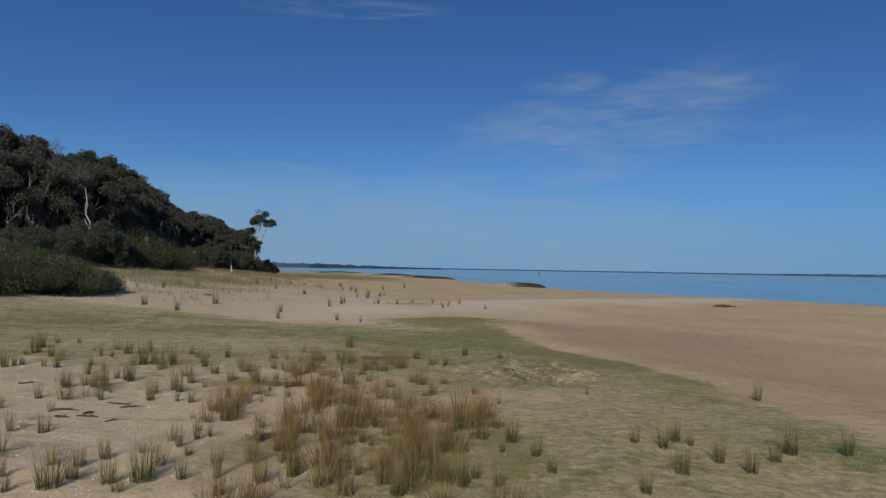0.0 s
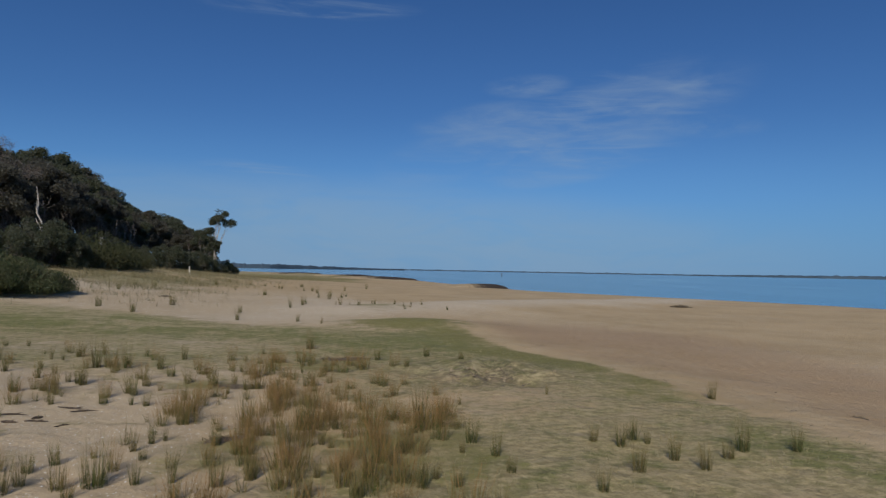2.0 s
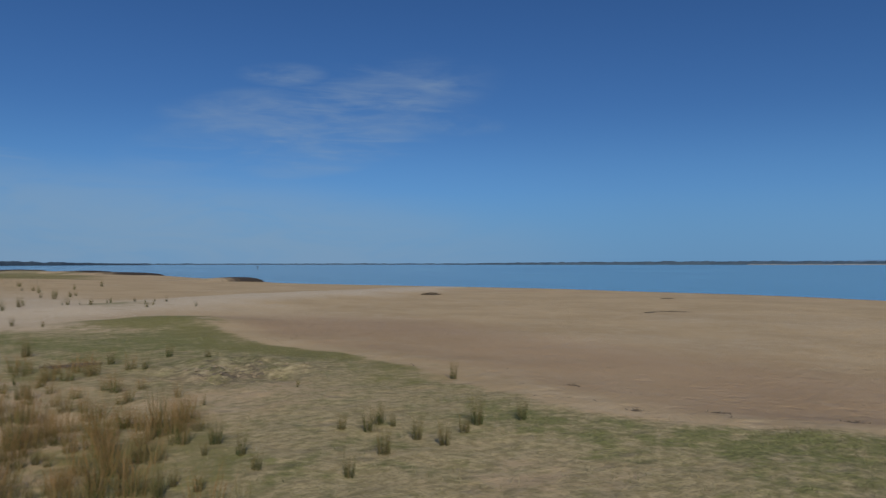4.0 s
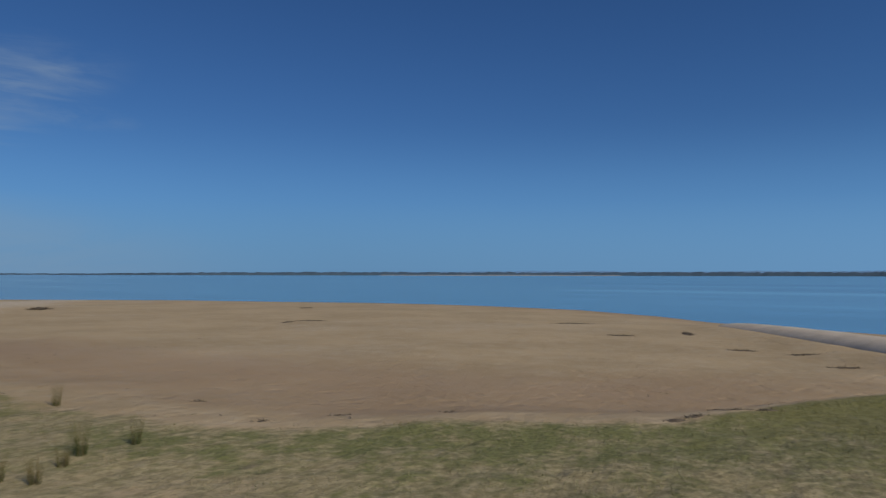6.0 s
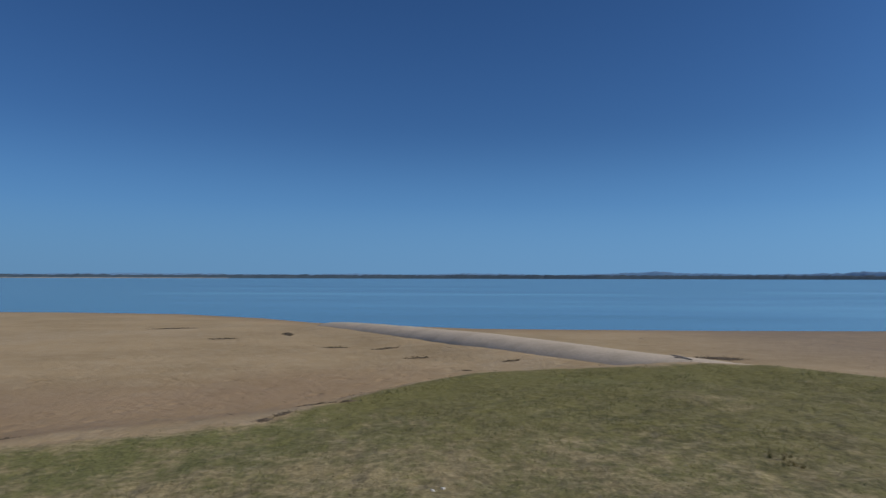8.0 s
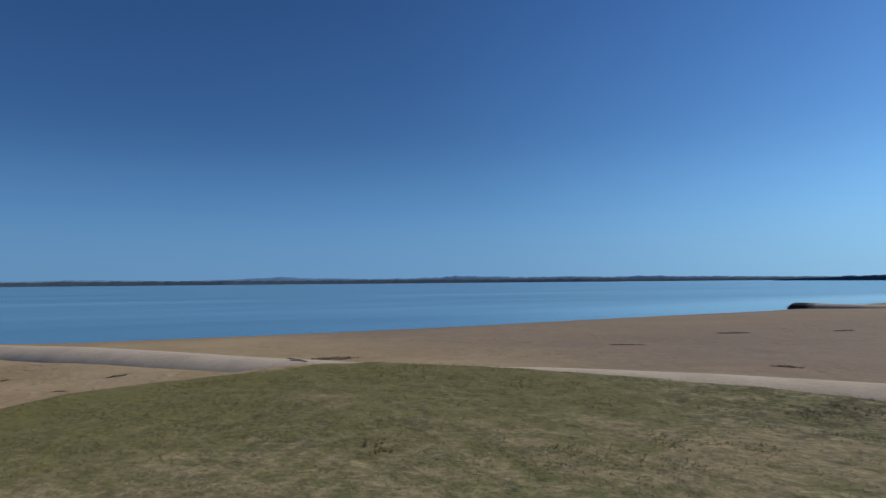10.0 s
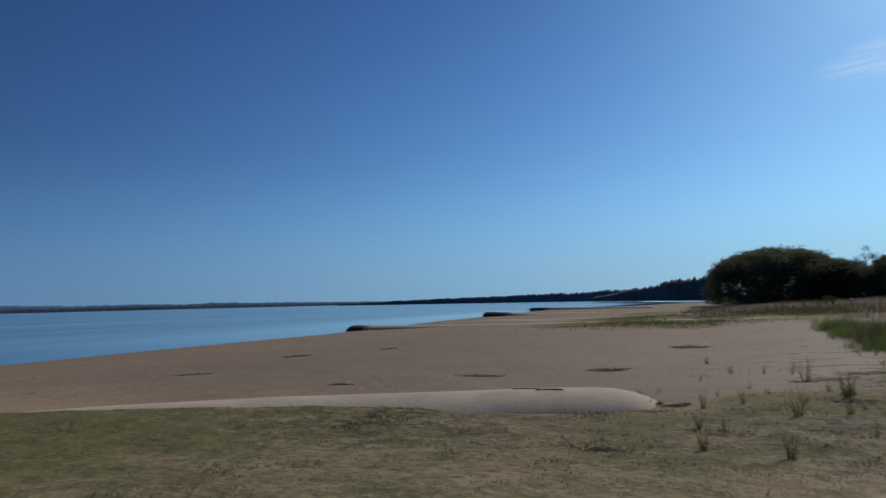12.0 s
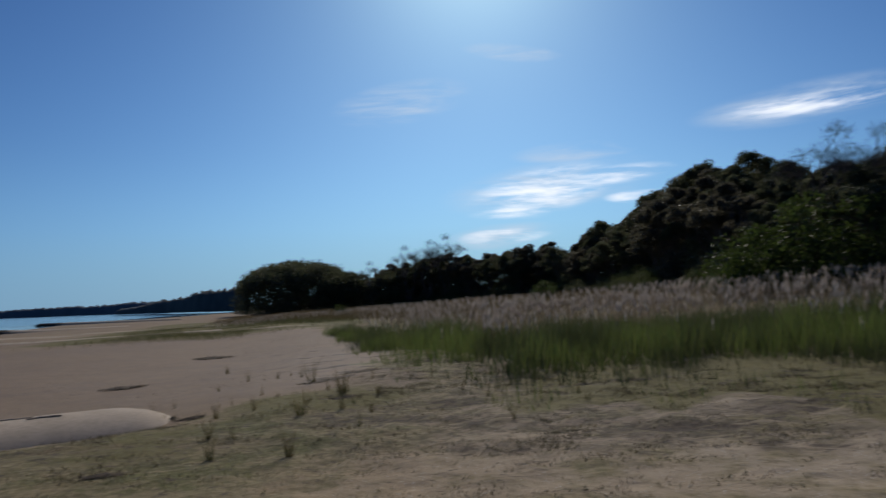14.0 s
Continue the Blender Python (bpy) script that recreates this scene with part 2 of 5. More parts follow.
    colour = m.mix(dark, colour, m.mix(m.ramp(fine, 0.4, 0.6), (0.075, 0.057, 0.042), (0.125, 0.098, 0.072)))
    relief = m.math("ADD", m.math("MULTIPLY", m.noise(5, 6, 0.65), 1.0), m.math("MULTIPLY", m.noise(30, 4), 0.3))
    relief = m.math("ADD", relief, m.ramp(m.cells(1.9), 0.05, 0.32, 0.0, 0.5))
    return m.done(colour, m.ramp(wet_and_brown, 0, 1, 0.95, 0.75), relief, 0.48, 0.08, gloss=0.15)


def water_material():
    m = Mat("still_lagoon_water")
    band = m.noise(0.012, 4, 0.5, m.stretch(1.0, 0.25, 1.0), 0.3)
    lane = m.noise(0.05, 5, 0.6, m.stretch(1.0, 0.16, 1.0), 0.6)
    colour = m.mix(m.ramp(band, 0.35, 0.65), (0.052, 0.143, 0.208), (0.062, 0.162, 0.232))
    ripples = m.math("ADD", m.noise(1.2, 3), m.math("MULTIPLY", m.noise(5, 3), 0.4))
    calm = m.attr("calm")  # sheltered, glassy strips beside the groynes
    still = m.math("MAXIMUM", calm, m.ramp(lane, 0.54, 0.72, 0.0, 0.35))
    ripples = m.math("MULTIPLY", ripples, m.math("SUBTRACT", 1.0, m.math("MULTIPLY", still, 0.95)))
    rough = m.math("SUBTRACT", m.ramp(lane, 0.3, 0.6, 0.17, 0.14), m.math("MULTIPLY", still, 0.11))
    return m.done(colour, rough, ripples, 0.08, 0.05)


def tube_material(name, pale, dull):
    m = Mat(name)
    end = m.attr("algae")
    dirt = m.noise(1.4, 5, 0.6)
    colour = m.mix(m.ramp(dirt, 0.35, 0.7), pale, dull)
    colour = m.mix(m.ramp(m.noise(14, 4), 0.4, 0.7, 0, 0.3), colour, (0.30, 0.24, 0.18))
    weave = m.noise(160, 2, 0.5)
    colour = m.mix(m.ramp(m.math("ADD", end, m.math("MULTIPLY", dirt, 0.5)), 0.55, 0.85), colour, (0.045, 0.034, 0.026))
    return m.done(colour, 0.9, m.math("ADD", m.math("MULTIPLY", weave, 0.15), dirt), 0.4, 0.03, gloss=0.2)


def bark_material(name, a, b):
    m = Mat(name)
    long = m.noise(6, 5, 0.6, m.stretch(1, 1, 0.25))
    return m.done(m.mix(m.ramp(long, 0.35, 0.65), a, b), 0.95, long, 0.6, 0.03, gloss=0.15)


def leaf_material(name, a, b, c):
    m = Mat(name)
    colour = m.mix(m.ramp(m.island(), 0.1, 0.9), a, b)
    colour = m.mix(m.ramp(m.noise(0.7, 3), 0.45, 0.7, 0, 0.7), colour, c)
    colour = m.mix(m.ramp(m.chance(), 0, 1, 0, 0.35), colour, b)
    return m.done(colour, 0.6, gloss=0.25, thin=0.42)


def blade_material(name, foot, tip, dry, height, thin=0.3):
    """Blades: darker fresh feet, dry tips."""
    m = Mat(name)
    up = m.attr("up")
    colour = m.mix(m.ramp(up, 0.15, 0.9), foot, tip)
    colour = m.mix(m.ramp(m.island(), 0.3, 1.0, 0.0, 0.7), colour, dry)
    colour = m.mix(m.ramp(m.chance(), 0, 1, 0, 0.3), colour, dry)
    if height < 0.1:
        colour = m.mix(m.ramp(m.noise(1.9, 4, 0.6), 0.42, 0.62), colour, dry)
    return m.done(colour, 0.65, gloss=0.25, thin=thin)


def plain_material(name, a, b, scale, rough=0.9):
    m = Mat(name)
    n = m.noise(scale, 5, 0.6)
    return m.done(m.mix(m.ramp(n, 0.35, 0.65), a, b), rough, n, 0.4, 0.02, gloss=0.2)


GROUND, WATER = ground_material(), water_material()
TUBE = tube_material("weathered_geotextile", (0.60, 0.49, 0.36), (0.50, 0.405, 0.29))
SANDED_TUBE = tube_material("sand_covered_geotextile", (0.50, 0.385, 0.27), (0.45, 0.325, 0.21))
BURIED_TUBE = tube_material("sand_buried_geotextile", (0.36, 0.268, 0.16), (0.30, 0.222, 0.13))
BARK = bark_material("grey_bark", (0.085, 0.070, 0.060), (0.17, 0.145, 0.13))
PALE_BARK = bark_material("bleached_wood", (0.27, 0.24, 0.21), (0.40, 0.36, 0.32))
LEAF = leaf_material("banksia_leaves", (0.046, 0.054, 0.032), (0.078, 0.083, 0.049), (0.090, 0.082, 0.062))
LEAF_GREY = leaf_material("grey_brown_leaves", (0.056, 0.052, 0.041), (0.098, 0.089, 0.070), (0.072, 0.067, 0.048))
LEAF_FRESH = leaf_material("fresh_green_leaves", (0.026, 0.040, 0.011), (0.044, 0.064, 0.016), (0.033, 0.044, 0.014))
LEAF_HEATH = leaf_material("heath_leaves", (0.034, 0.046, 0.018), (0.066, 0.077, 0.032), (0.080, 0.073, 0.040))
RUSH = blade_material("green_rush", (0.055, 0.070, 0.018), (0.16, 0.135, 0.05), (0.22, 0.15, 0.065), 0.4)
RUSH_RED = blade_material("tawny_rush", (0.068, 0.088, 0.020), (0.248, 0.130, 0.043), (0.285, 0.178, 0.082), 0.5)
TURF = blade_material("turf_blades", (0.11, 0.115, 0.036), (0.21, 0.19, 0.08), (0.33, 0.27, 0.15), 0.06)
GREEN_TURF = blade_material("green_turf_blades", (0.072, 0.086, 0.022), (0.125, 0.140, 0.042), (0.20, 0.180, 0.078), 0.2)
REED_GREEN = blade_material("green_reed", (0.030, 0.052, 0.016), (0.062, 0.098, 0.028), (0.12, 0.12, 0.058), 1.4, 0.4)
REED_YOUNG = blade_material("young_reed", (0.033, 0.062, 0.014), (0.070, 0.116, 0.026), (0.12, 0.125, 0.05), 1.2, 0.45)
REED_DRY = blade_material("dry_reed", (0.12, 0.095, 0.055), (0.27, 0.215, 0.15), (0.38, 0.31, 0.225), 1.8)
PLUME = blade_material("reed_plume", (0.45, 0.38, 0.31), (0.60, 0.52, 0.44), (0.70, 0.62, 0.54), 0.2)
TWIG = plain_material("driftwood", (0.035, 0.026, 0.02), (0.08, 0.06, 0.045), 14)
WEED = plain_material("dry_seaweed", (0.085, 0.063, 0.042), (0.15, 0.115, 0.075), 20)
SLEEVE = plain_material("grey_sleeve_fabric", (0.26, 0.215, 0.17), (0.34, 0.285, 0.23), 12)
SHELL = plain_material("white_shell", (0.74, 0.71, 0.65), (0.62, 0.57, 0.50), 30, 0.5)
POST = plain_material("pale_timber_post", (0.55, 0.52, 0.46), (0.42, 0.38, 0.33), 8)
# distance haze is put into the woods' and hills' colours as a blue tint
HAZED_FAR_WOODS = plain_material("haze_tinted_far_woods", (0.045, 0.070, 0.095), (0.058, 0.084, 0.108), 0.02)
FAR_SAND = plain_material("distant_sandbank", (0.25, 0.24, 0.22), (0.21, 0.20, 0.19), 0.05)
HAZED_NEAR_WOODS = plain_material("haze_tinted_near_woods", (0.050, 0.064, 0.066), (0.072, 0.088, 0.088), 0.1)
HAZED_BAY_WOODS = plain_material("haze_tinted_bay_woods", (0.080, 0.112, 0.142), (0.098, 0.130, 0.160), 0.05)
HAZED_HILLS = plain_material("haze_tinted_hills", (0.13, 0.235, 0.37), (0.14, 0.245, 0.38), 0.002)

# ---- ground form ----
WATER_LEVEL = -0.90


def lattice(ix, iy, seed):
    h = np.sin(ix * 127.1 + iy * 311.7 + seed * 74.7) * 43758.5453
    return h - np.floor(h)


def waves(x, y, size, seed=0, octaves=4, gain=0.5):
    """Smooth random relief, about -1 to 1."""
    x, y = np.asarray(x, float) / size, np.asarray(y, float) / size
    total, amp, norm = 0.0, 1.0, 0.0
    for k in range(octaves):
        ix, iy = np.floor(x), np.floor(y)
        fx, fy = x - ix, y - iy
        fx, fy = fx * fx * (3 - 2 * fx), fy * fy * (3 - 2 * fy)
        a, b = lattice(ix, iy, seed + k), lattice(ix + 1, iy, seed + k)
        c, d = lattice(ix, iy + 1, seed + k), lattice(ix + 1, iy + 1, seed + k)
        total = total + amp * ((a + (b - a) * fx) * (1 - fy) + (c + (d - c) * fx) * fy)
        norm, amp = norm + amp, amp * gain
        x, y = x * 2.03 + 17.1, y * 2.03 + 9.2
    return 2 * total / norm - 1


def ease(v, lo, hi):
    t = np.clip((np.asarray(v, float) - lo) / (hi - lo), 0, 1)
    return t * t * (3 - 2 * t)


# the edge between turf and bare beach: how far seaward (x) the turf reaches at each y
EDGE_Y = (-60, -40, -26, -19, -14.5, -12, -10.3, -9.6, -9.0, -8.4, -7.5, -6, -3.8, -1.4, 0.0, 1.0, 1.7, 2.7, 3.6, 4.8, 5.6, 6.3, 7.9, 11.1, 13.3, 15.1, 17.3, 21.5, 24.2, 25.5, 30, 60, 100, 400)
EDGE_X = (3, -1, -2.5, -2.0, -0.3, 1.4, 3.2, 6.2, 7.9, 9.7, 11.6, 13.5, 14.0, 13.7, 12.9, 11.6, 10.3, 8.6, 7.9, 7.1, 6.2, 5.4, 5.2, 4.7, 4.2, 3.3, 3.0, 2.8, 1.6, 0.0, -9, -20, -60, -240)
SHORE_Y = (-1500, -800, -400, -300, -260, -205, -182, -102, -85, -50, -39, -28, -20, -12, -6, 0, 9.5, 13.5, 21, 30, 36, 42, 51, 60, 67, 71, 78, 85, 93, 104, 140, 169, 222, 297, 345, 700, 1500)
SHORE_X = (300, 150, 45, 40, 42, 50, 60, 47, 45, 38, 37.5, 36.5, 35.5, 35.2, 35.3, 35.6, 39.7, 43.5, 48, 49.5, 49.5, 48.5, 45, 42.5, 38.5, 36, 31.4, 26.5, 22, 20.5, 15, 11.8, 2, -20, -62, -150, -330)


def turf_edge(y):
    return np.interp(y, EDGE_Y, EDGE_X)


def shore(y):
    """Where the water's edge lies."""
    return np.interp(y, SHORE_Y, SHORE_X)


def ground_z(x, y):
    x, y = np.asarray(x, float), np.asarray(y, float)
    reach = shore(y)
    s = x + np.clip(20 - reach, 0, None)
    s = np.where(s > 0, s * 37.0 / np.maximum(reach, 20), s)
    d = np.hypot(x, y)
    land = np.interp(s, (-400, -90, -45, -26, -12, 0), (9, 5.0, 2.0, 1.0, 0.2, 0.0)) * (1 + 0.9 * ease(y, 12, 40)) * (1 - 0.93 * ease(y, 64, 118))
    beach = np.interp(s, (0, 5, 9, 13, 20, 29, 37, 60, 120, 400), (0, -0.12, -0.28, -0.42, -0.55, -0.68, -0.90, -1.9, -3.2, -8))
    beach = beach - 0.42 * ease(-y, 5, 13) * ease(s + 12, 0, 12) * ease(14 - s, 0, 12)
    beach = beach - 0.75 * ease(y, 80, 250) * ease(16 - s, 0, 16)  # low flats far up the shore
    band = x - turf_edge(y)
    z = land + beach * ease(band / (1 + 1.6 * ease(-y, 11, 16)), -0.5, 3.0)
    run_tube = ((x - 2.6) * 33.0 + (y + 13.9) * 22.2) / (33.0 ** 2 + 22.2 ** 2)
    along_tube = np.clip(run_tube, 0.1, 1)
    off_tube = (y + 13.9 - 22.2 * along_tube) * 0.83 - (x - 2.6 - 33.0 * along_tube) * 0.56
    z = z + 0.16 * np.exp(-(((off_tube - 1.2) / 1.5) ** 2)) * (0.55 * ease(along_tube, 0.07, 0.16) + 0.45 * ease(along_tube, 0.3, 0.55)) * ease(1.06 - run_tube, 0, 0.16)  # sand banked on the tube's north side
    z = z + 0.16 * np.exp(-(((x - 1.9) / 1.3) ** 2 + ((y - 12.2) / 0.9) ** 2)) - 0.05 * np.exp(-(((x - 1.9) / 0.9) ** 2 + ((y - 10.9) / 0.6) ** 2))
    z = z + 0.20 * waves(x, y, 0.42, 27, 3, 0.65) * np.exp(-(((x - 1.9) / 1.1) ** 2 + ((y - 11.3) / 0.9) ** 2))
    z = z - 0.10 * np.exp(-(((x - 3.6) / 2.2) ** 2 + ((y + 12.0) / 1.1) ** 2))  # a sandy hollow before the tube's end
    z = z + 0.20 * np.exp(-(((x - 1.5) / 2.6) ** 2 + ((y - 21.8) / 1.8) ** 2)) * (1 + 0.35 * waves(x, y, 1.1, 28, 3))  # green hummock
    on_ridge = np.clip(((x + 0.6) * 33.6 + (y - 27.6) * 37.4) / (33.6 ** 2 + 37.4 ** 2), 0, 1)
    z = z + 0.26 * np.exp(-((np.hypot(x + 0.6 - 33.6 * on_ridge, y - 27.6 - 37.4 * on_ridge) / 2.6) ** 2)) * ease(1 - on_ridge, 0, 0.35)
    z = z + 0.06 * waves(x, y, 0.5, 29, 3, 0.65) * ease(-y, 5, 8) * ease(18 - d, 0, 6) * ease(2.5 - x, 0, 3)
    z = z + 0.10 * waves(x, y, 9, 3, 3) * ease(d, 8, 24) * ease(31 - s, 0, 14)
    z = z + 0.03 * waves(x, y, 1.6, 11, 3) * ease(34 - s, 0, 8)
    z = z + 0.028 * waves(x, y, 0.6, 23, 3, 0.6) * ease(24 - d, 0, 12) * ease(-band, -0.5, 0.6)
    z = z + 0.013 * waves(x, y, 0.33, 21, 3, 0.65) * ease(30 - d, 0, 20) * (1 - 0.5 * ease(band, 0, 4))
    return z


def on_ground(x, y):
    return float(ground_z(x, y))


def turf_cover(x, y):
    """0 bare sand, 1 closed turf."""
    gap = turf_edge(y) - x + (0.5 + 2.4 * ease(-y, 9, 13)) * waves(x, y, 2.5, 31, 4)
    gap = gap + 0.9 * ease(-y, 8, 11) * waves(x, y, 0.7, 36, 3, 0.6)
    cover = ease(gap, -0.15, 0.9)
    patch = 0.60 + 0.4 * np.exp(-(((y - 17.2 + 0.18 * x) / 2.2) ** 2)) - 0.06 * ease(y, 3, 6) + 0.5 * waves(x, y, 3.2, 41, 4) + 0.28 * ease(x, 1, 7) * ease(3.5 - y, 0, 4)
    patch = patch + ease(-y, 4.5, 7) * (0.6 * waves(x, y, 1.3, 43, 3, 0.6) + 0.06)
    rim = ease(gap, 0, 0.6) * ease(3.2 - gap, 0, 2.4)
    cover = cover * np.clip(patch + (0.20 + 0.3 * ease(x, 5, 8)) * rim, 0.12, 1)
    bare = ease(-x + 0.9, 0.2, 2.6) * ease(13.5 - y, 0, 3.5) * ease(y + 4, 0, 3)  # open sand among the rushes
    bare = np.maximum(bare, ease(-x + 2.0 + 0.35 * (y + 6), 0, 3) * ease(-y, 2, 5) * (0.84 + 0.4 * waves(x, y, 2.0, 47, 3)))
    bare = np.maximum(bare, ease(y - 20.3 - 0.6 * np.clip(-x - 3, 0, 9) - 3.6 * np.exp(-(((x - 1.6) / 1.6) ** 2)), -0.6, 0.8) * ease(x + 22, 0, 6) * 1.1)
    bite = np.exp(-(((x - 1.9) / 0.9) ** 2 + ((y - 11.0) / 0.8) ** 2)) * 0.95  # a crumbled bare bank
    bare = np.maximum(bare, ease(bite + 0.7 * waves(x, y, 0.6, 48, 3, 0.65), 0.4, 0.9))
    return cover * (1 - 0.85 * np.clip(bare, 0, 1.1))


FRONT = ((-245, 15), (-222, 13.8), (-216, 15.4), (-212, 15.9), (-208, 14.0), (-204, 14.8), (-200, 14.2), (-195.5, 13.0), (-193.5, 14.6), (-190.5, 17.4), (-186, 19.5), (-183, 25), (-179, 41), (-176, 64), (-173, 85))


def reed_front(x, y):
    """How far a plan point lies behind the front of the reed bed."""
    h = np.degrees(np.arctan2(-x, y))
    h = np.where(h > 0, h - 360, h)
    hs, ds = zip(*FRONT)
    return np.hypot(x, y) - np.interp(h, hs, ds) - 1.1 * waves(x, y, 3, 81, 3)


def link_mesh(name, verts, faces, material, smooth=True):
    me = bpy.data.meshes.new(name)
    me.from_pydata(verts, [], faces)
    me.materials.append(material)
    if smooth:
        me.polygons.foreach_set("use_smooth", [True] * len(me.polygons))
    me.update()
    return me


def fill_mesh(name, verts, faces, material, smooth=False, **values):
    """A mesh from arrays of vertices and equal-sided faces, with per-vertex values."""
    verts, faces = np.asarray(verts, np.float32), np.asarray(faces, np.int32)
    me = bpy.data.meshes.new(name)
    me.vertices.add(len(verts))
    me.vertices.foreach_set("co", verts.ravel())
    n, k = faces.shape
    me.loops.add(n * k)
    me.loops.foreach_set("vertex_index", faces.ravel())
    me.polygons.add(n)
    me.polygons.foreach_set("loop_start", np.arange(0, n * k, k, dtype=np.int32))
    me.polygons.foreach_set("loop_total", np.full(n, k, np.int32))
    me.polygons.foreach_set("use_smooth", np.full(n, smooth))
    me.materials.append(material)
    for key, v in values.items():
        me.attributes.new(key, "FLOAT", "POINT").data.foreach_set("value", np.asarray(v, np.float32))
    me.update(calc_edges=True)
    me.validate()
    return me


def build_ground():
    spokes = 720
    radii = np.concatenate([[0.0], np.geomspace(0.6, 4600, 600)])
    ang = np.linspace(0, 2 * math.pi, spokes, endpoint=False)
    x, y = np.outer(radii, np.cos(ang)), np.outer(radii, np.sin(ang))
    z = ground_z(x, y)
    n = len(radii)
    i, j = np.meshgrid(np.arange(n - 1), np.arange(spokes), indexing="ij")
    k = (j + 1) % spokes
    faces = np.stack([i * spokes + j, (i + 1) * spokes + j, (i + 1) * spokes + k, i * spokes + k], -1).reshape(-1, 4)
    s = shore(y) - x
    grass = turf_cover(x, y)
    grass = np.maximum(grass, np.where(y > 0, 0.8 * ease(y, 32, 46), 1.0) * ease(-x - 6 - 4 * waves(x, y, 6, 5, 3), 0, 8) * (0.6 + 0.5 * waves(x, y, 4, 6, 3)))
    q = reed_front(x, y)
    south = ease(-y, 5, 9) * ease(3 - x, 0, 4)
    grass = np.maximum(grass, 0.4 * south * ease(y + 16, 0, 4) * ease(q, -6.5, -2.0) * ease(8 - q, 0, 4) * (0.95 + 0.35 * waves(x, y, 2.4, 77, 3)))
    grass = np.maximum(grass, ease(-y, 44, 58) * ease(20 - x, 0, 8) * ease(x + 5, 0, 6) * ease(waves(x, y, 11, 78, 3), -0.15, 0.35) * 0.6)
    olive_belt = ease(y + 108, 0, 14) * ease(-y, 46, 58) * ease(24 - x, 0, 6) * ease(x + 6, 0, 5)
    wet_and_brown = ease(4.0 - s, 0, 3.5) * 0.8
    band = x - turf_edge(y)
    wet_and_brown = np.maximum(wet_and_brown, ease(band, 0, 1.5) * ease(12 - band, 0, 8) * (0.75 + 0.5 * waves(x, y, 5, 8, 3)) * ease(y, -2, 4) * ease(30 - y, 0, 10))
    # the same mask turns the southern sand a darker brown
    wet_and_brown = np.maximum(wet_and_brown, 0.75 * ease(-y, 12, 16) * ease(y + 60, 0, 20) * ease(band, -1.5, 1.5) * ease(30 - x, 0, 10))
    litter = ease(waves(x * 0.6 + y * 0.3, y, 0.7, 51, 4, 0.65), -0.1, 0.6) * ease(waves(x, y, 3.5, 52, 2), -0.4, 0.3) * ease(-y, 4, 8) * ease(5 - x, 0, 6) * 0.85
    far = np.hypot(x, y)
    head = np.degrees(np.arctan2(-x, y))
    head = np.where(head > 0, head - 360, head)
    band_of_soil = np.exp(-(((far - 8.7 - 0.9 * waves(head, far * 0, 7, 55, 2)) / 1.0) ** 2)) * ease(-head, 197, 203) * (y < -3)
    litter = np.maximum(litter, band_of_soil * (0.6 + 0.6 * waves(head * 0.35, far, 0.9, 56, 3)))
    litter = np.maximum(litter, 0.75 * ease(waves(x * 0.4, y, 0.8, 57, 3), -0.1, 0.4) * ease(-y, 6, 9) * ease(2.5 - x, 0, 3) * ease(18 - far, 0, 4))
    moss = ease(q, -5.2, -3.4) * ease(2.5 - q, 0, 2) * ease(-head, 192, 199) * (y < -3) * (1.0 + 0.4 * waves(x, y, 1.6, 58, 3))
    moss = np.maximum(moss, 1.5 * np.exp(-(((x - 0.1) / 1.5) ** 2 + ((y + 12.6) / 1.3) ** 2)) * (0.95 + 0.5 * waves(x, y, 1.1, 59, 3)))
    litter = np.maximum(litter, 0.40 * ease(-y, 4.5, 7) * ease(turf_edge(y) + 0.5 - x, 0, 2) * ease(17 - far, 0, 4) * (1 + 0.5 * waves(x, y, 1.8, 67, 3)))
    moss = np.maximum(moss, 0.6 * ease(-y, 7, 9) * ease(13.5 + y, 0, 3) * ease(x + 1.5, 0, 2) * ease(5 - x, 0, 3) * ease(waves(x, y, 2.2, 64, 3), -0.1, 0.5))
    moss = np.maximum(moss, (0.22 + 0.55 * ease(x, 5.5, 9.5)) * ease(x, 2, 6) * ease(4 - y, 0, 3) * ease(y + 9.5, 0, 3) * ease(turf_edge(y) - x, -0.3, 0.6) * (1 + 0.8 * waves(x, y, 1.7, 65, 3)))
    moss = np.maximum(moss, olive_belt * (1.0 + 0.7 * waves(x, y, 5, 66, 3)))
    moss = np.maximum(moss, 0.85 * np.exp(-(((x - 1.5) / 2.6) ** 2 + ((y - 21.5) / 1.6) ** 2)) * (1 + 0.9 * waves(x, y, 1.2, 69, 3)))
    flats = ease(y, 78, 96) * ease(240 - y, 0, 70) * ease(5 - x - 0.03 * (y - 90), 0, 10)
    rim = turf_edge(y) - x
    moss = np.maximum(moss, 0.75 * ease(rim, -0.2, 0.3) * ease(2.0 - rim, 0, 1.4) * ease(y, 8, 11) * ease(25 - y, 0, 3) * (1 + 0.8 * waves(x, y, 1.3, 88, 3)))
    moss = np.maximum(moss, 1.2 * flats * (0.8 + 0.9 * waves(x * 0.3, y, 9, 75, 3)))
    for cx, cy, cr in ((-2.2, 10.2, 0.7), (-1.3, 6.7, 0.75), (-0.6, 12.8, 1.1), (0.4, 7.0, 1.2), (0.3, 29.3, 1.8)):
        moss = np.maximum(moss, 0.5 * np.exp(-(((x - cx) / cr) ** 2 + ((y - cy) / cr / 1.3) ** 2)) * (1 + 0.5 * waves(x, y, 0.8, 68, 3)))
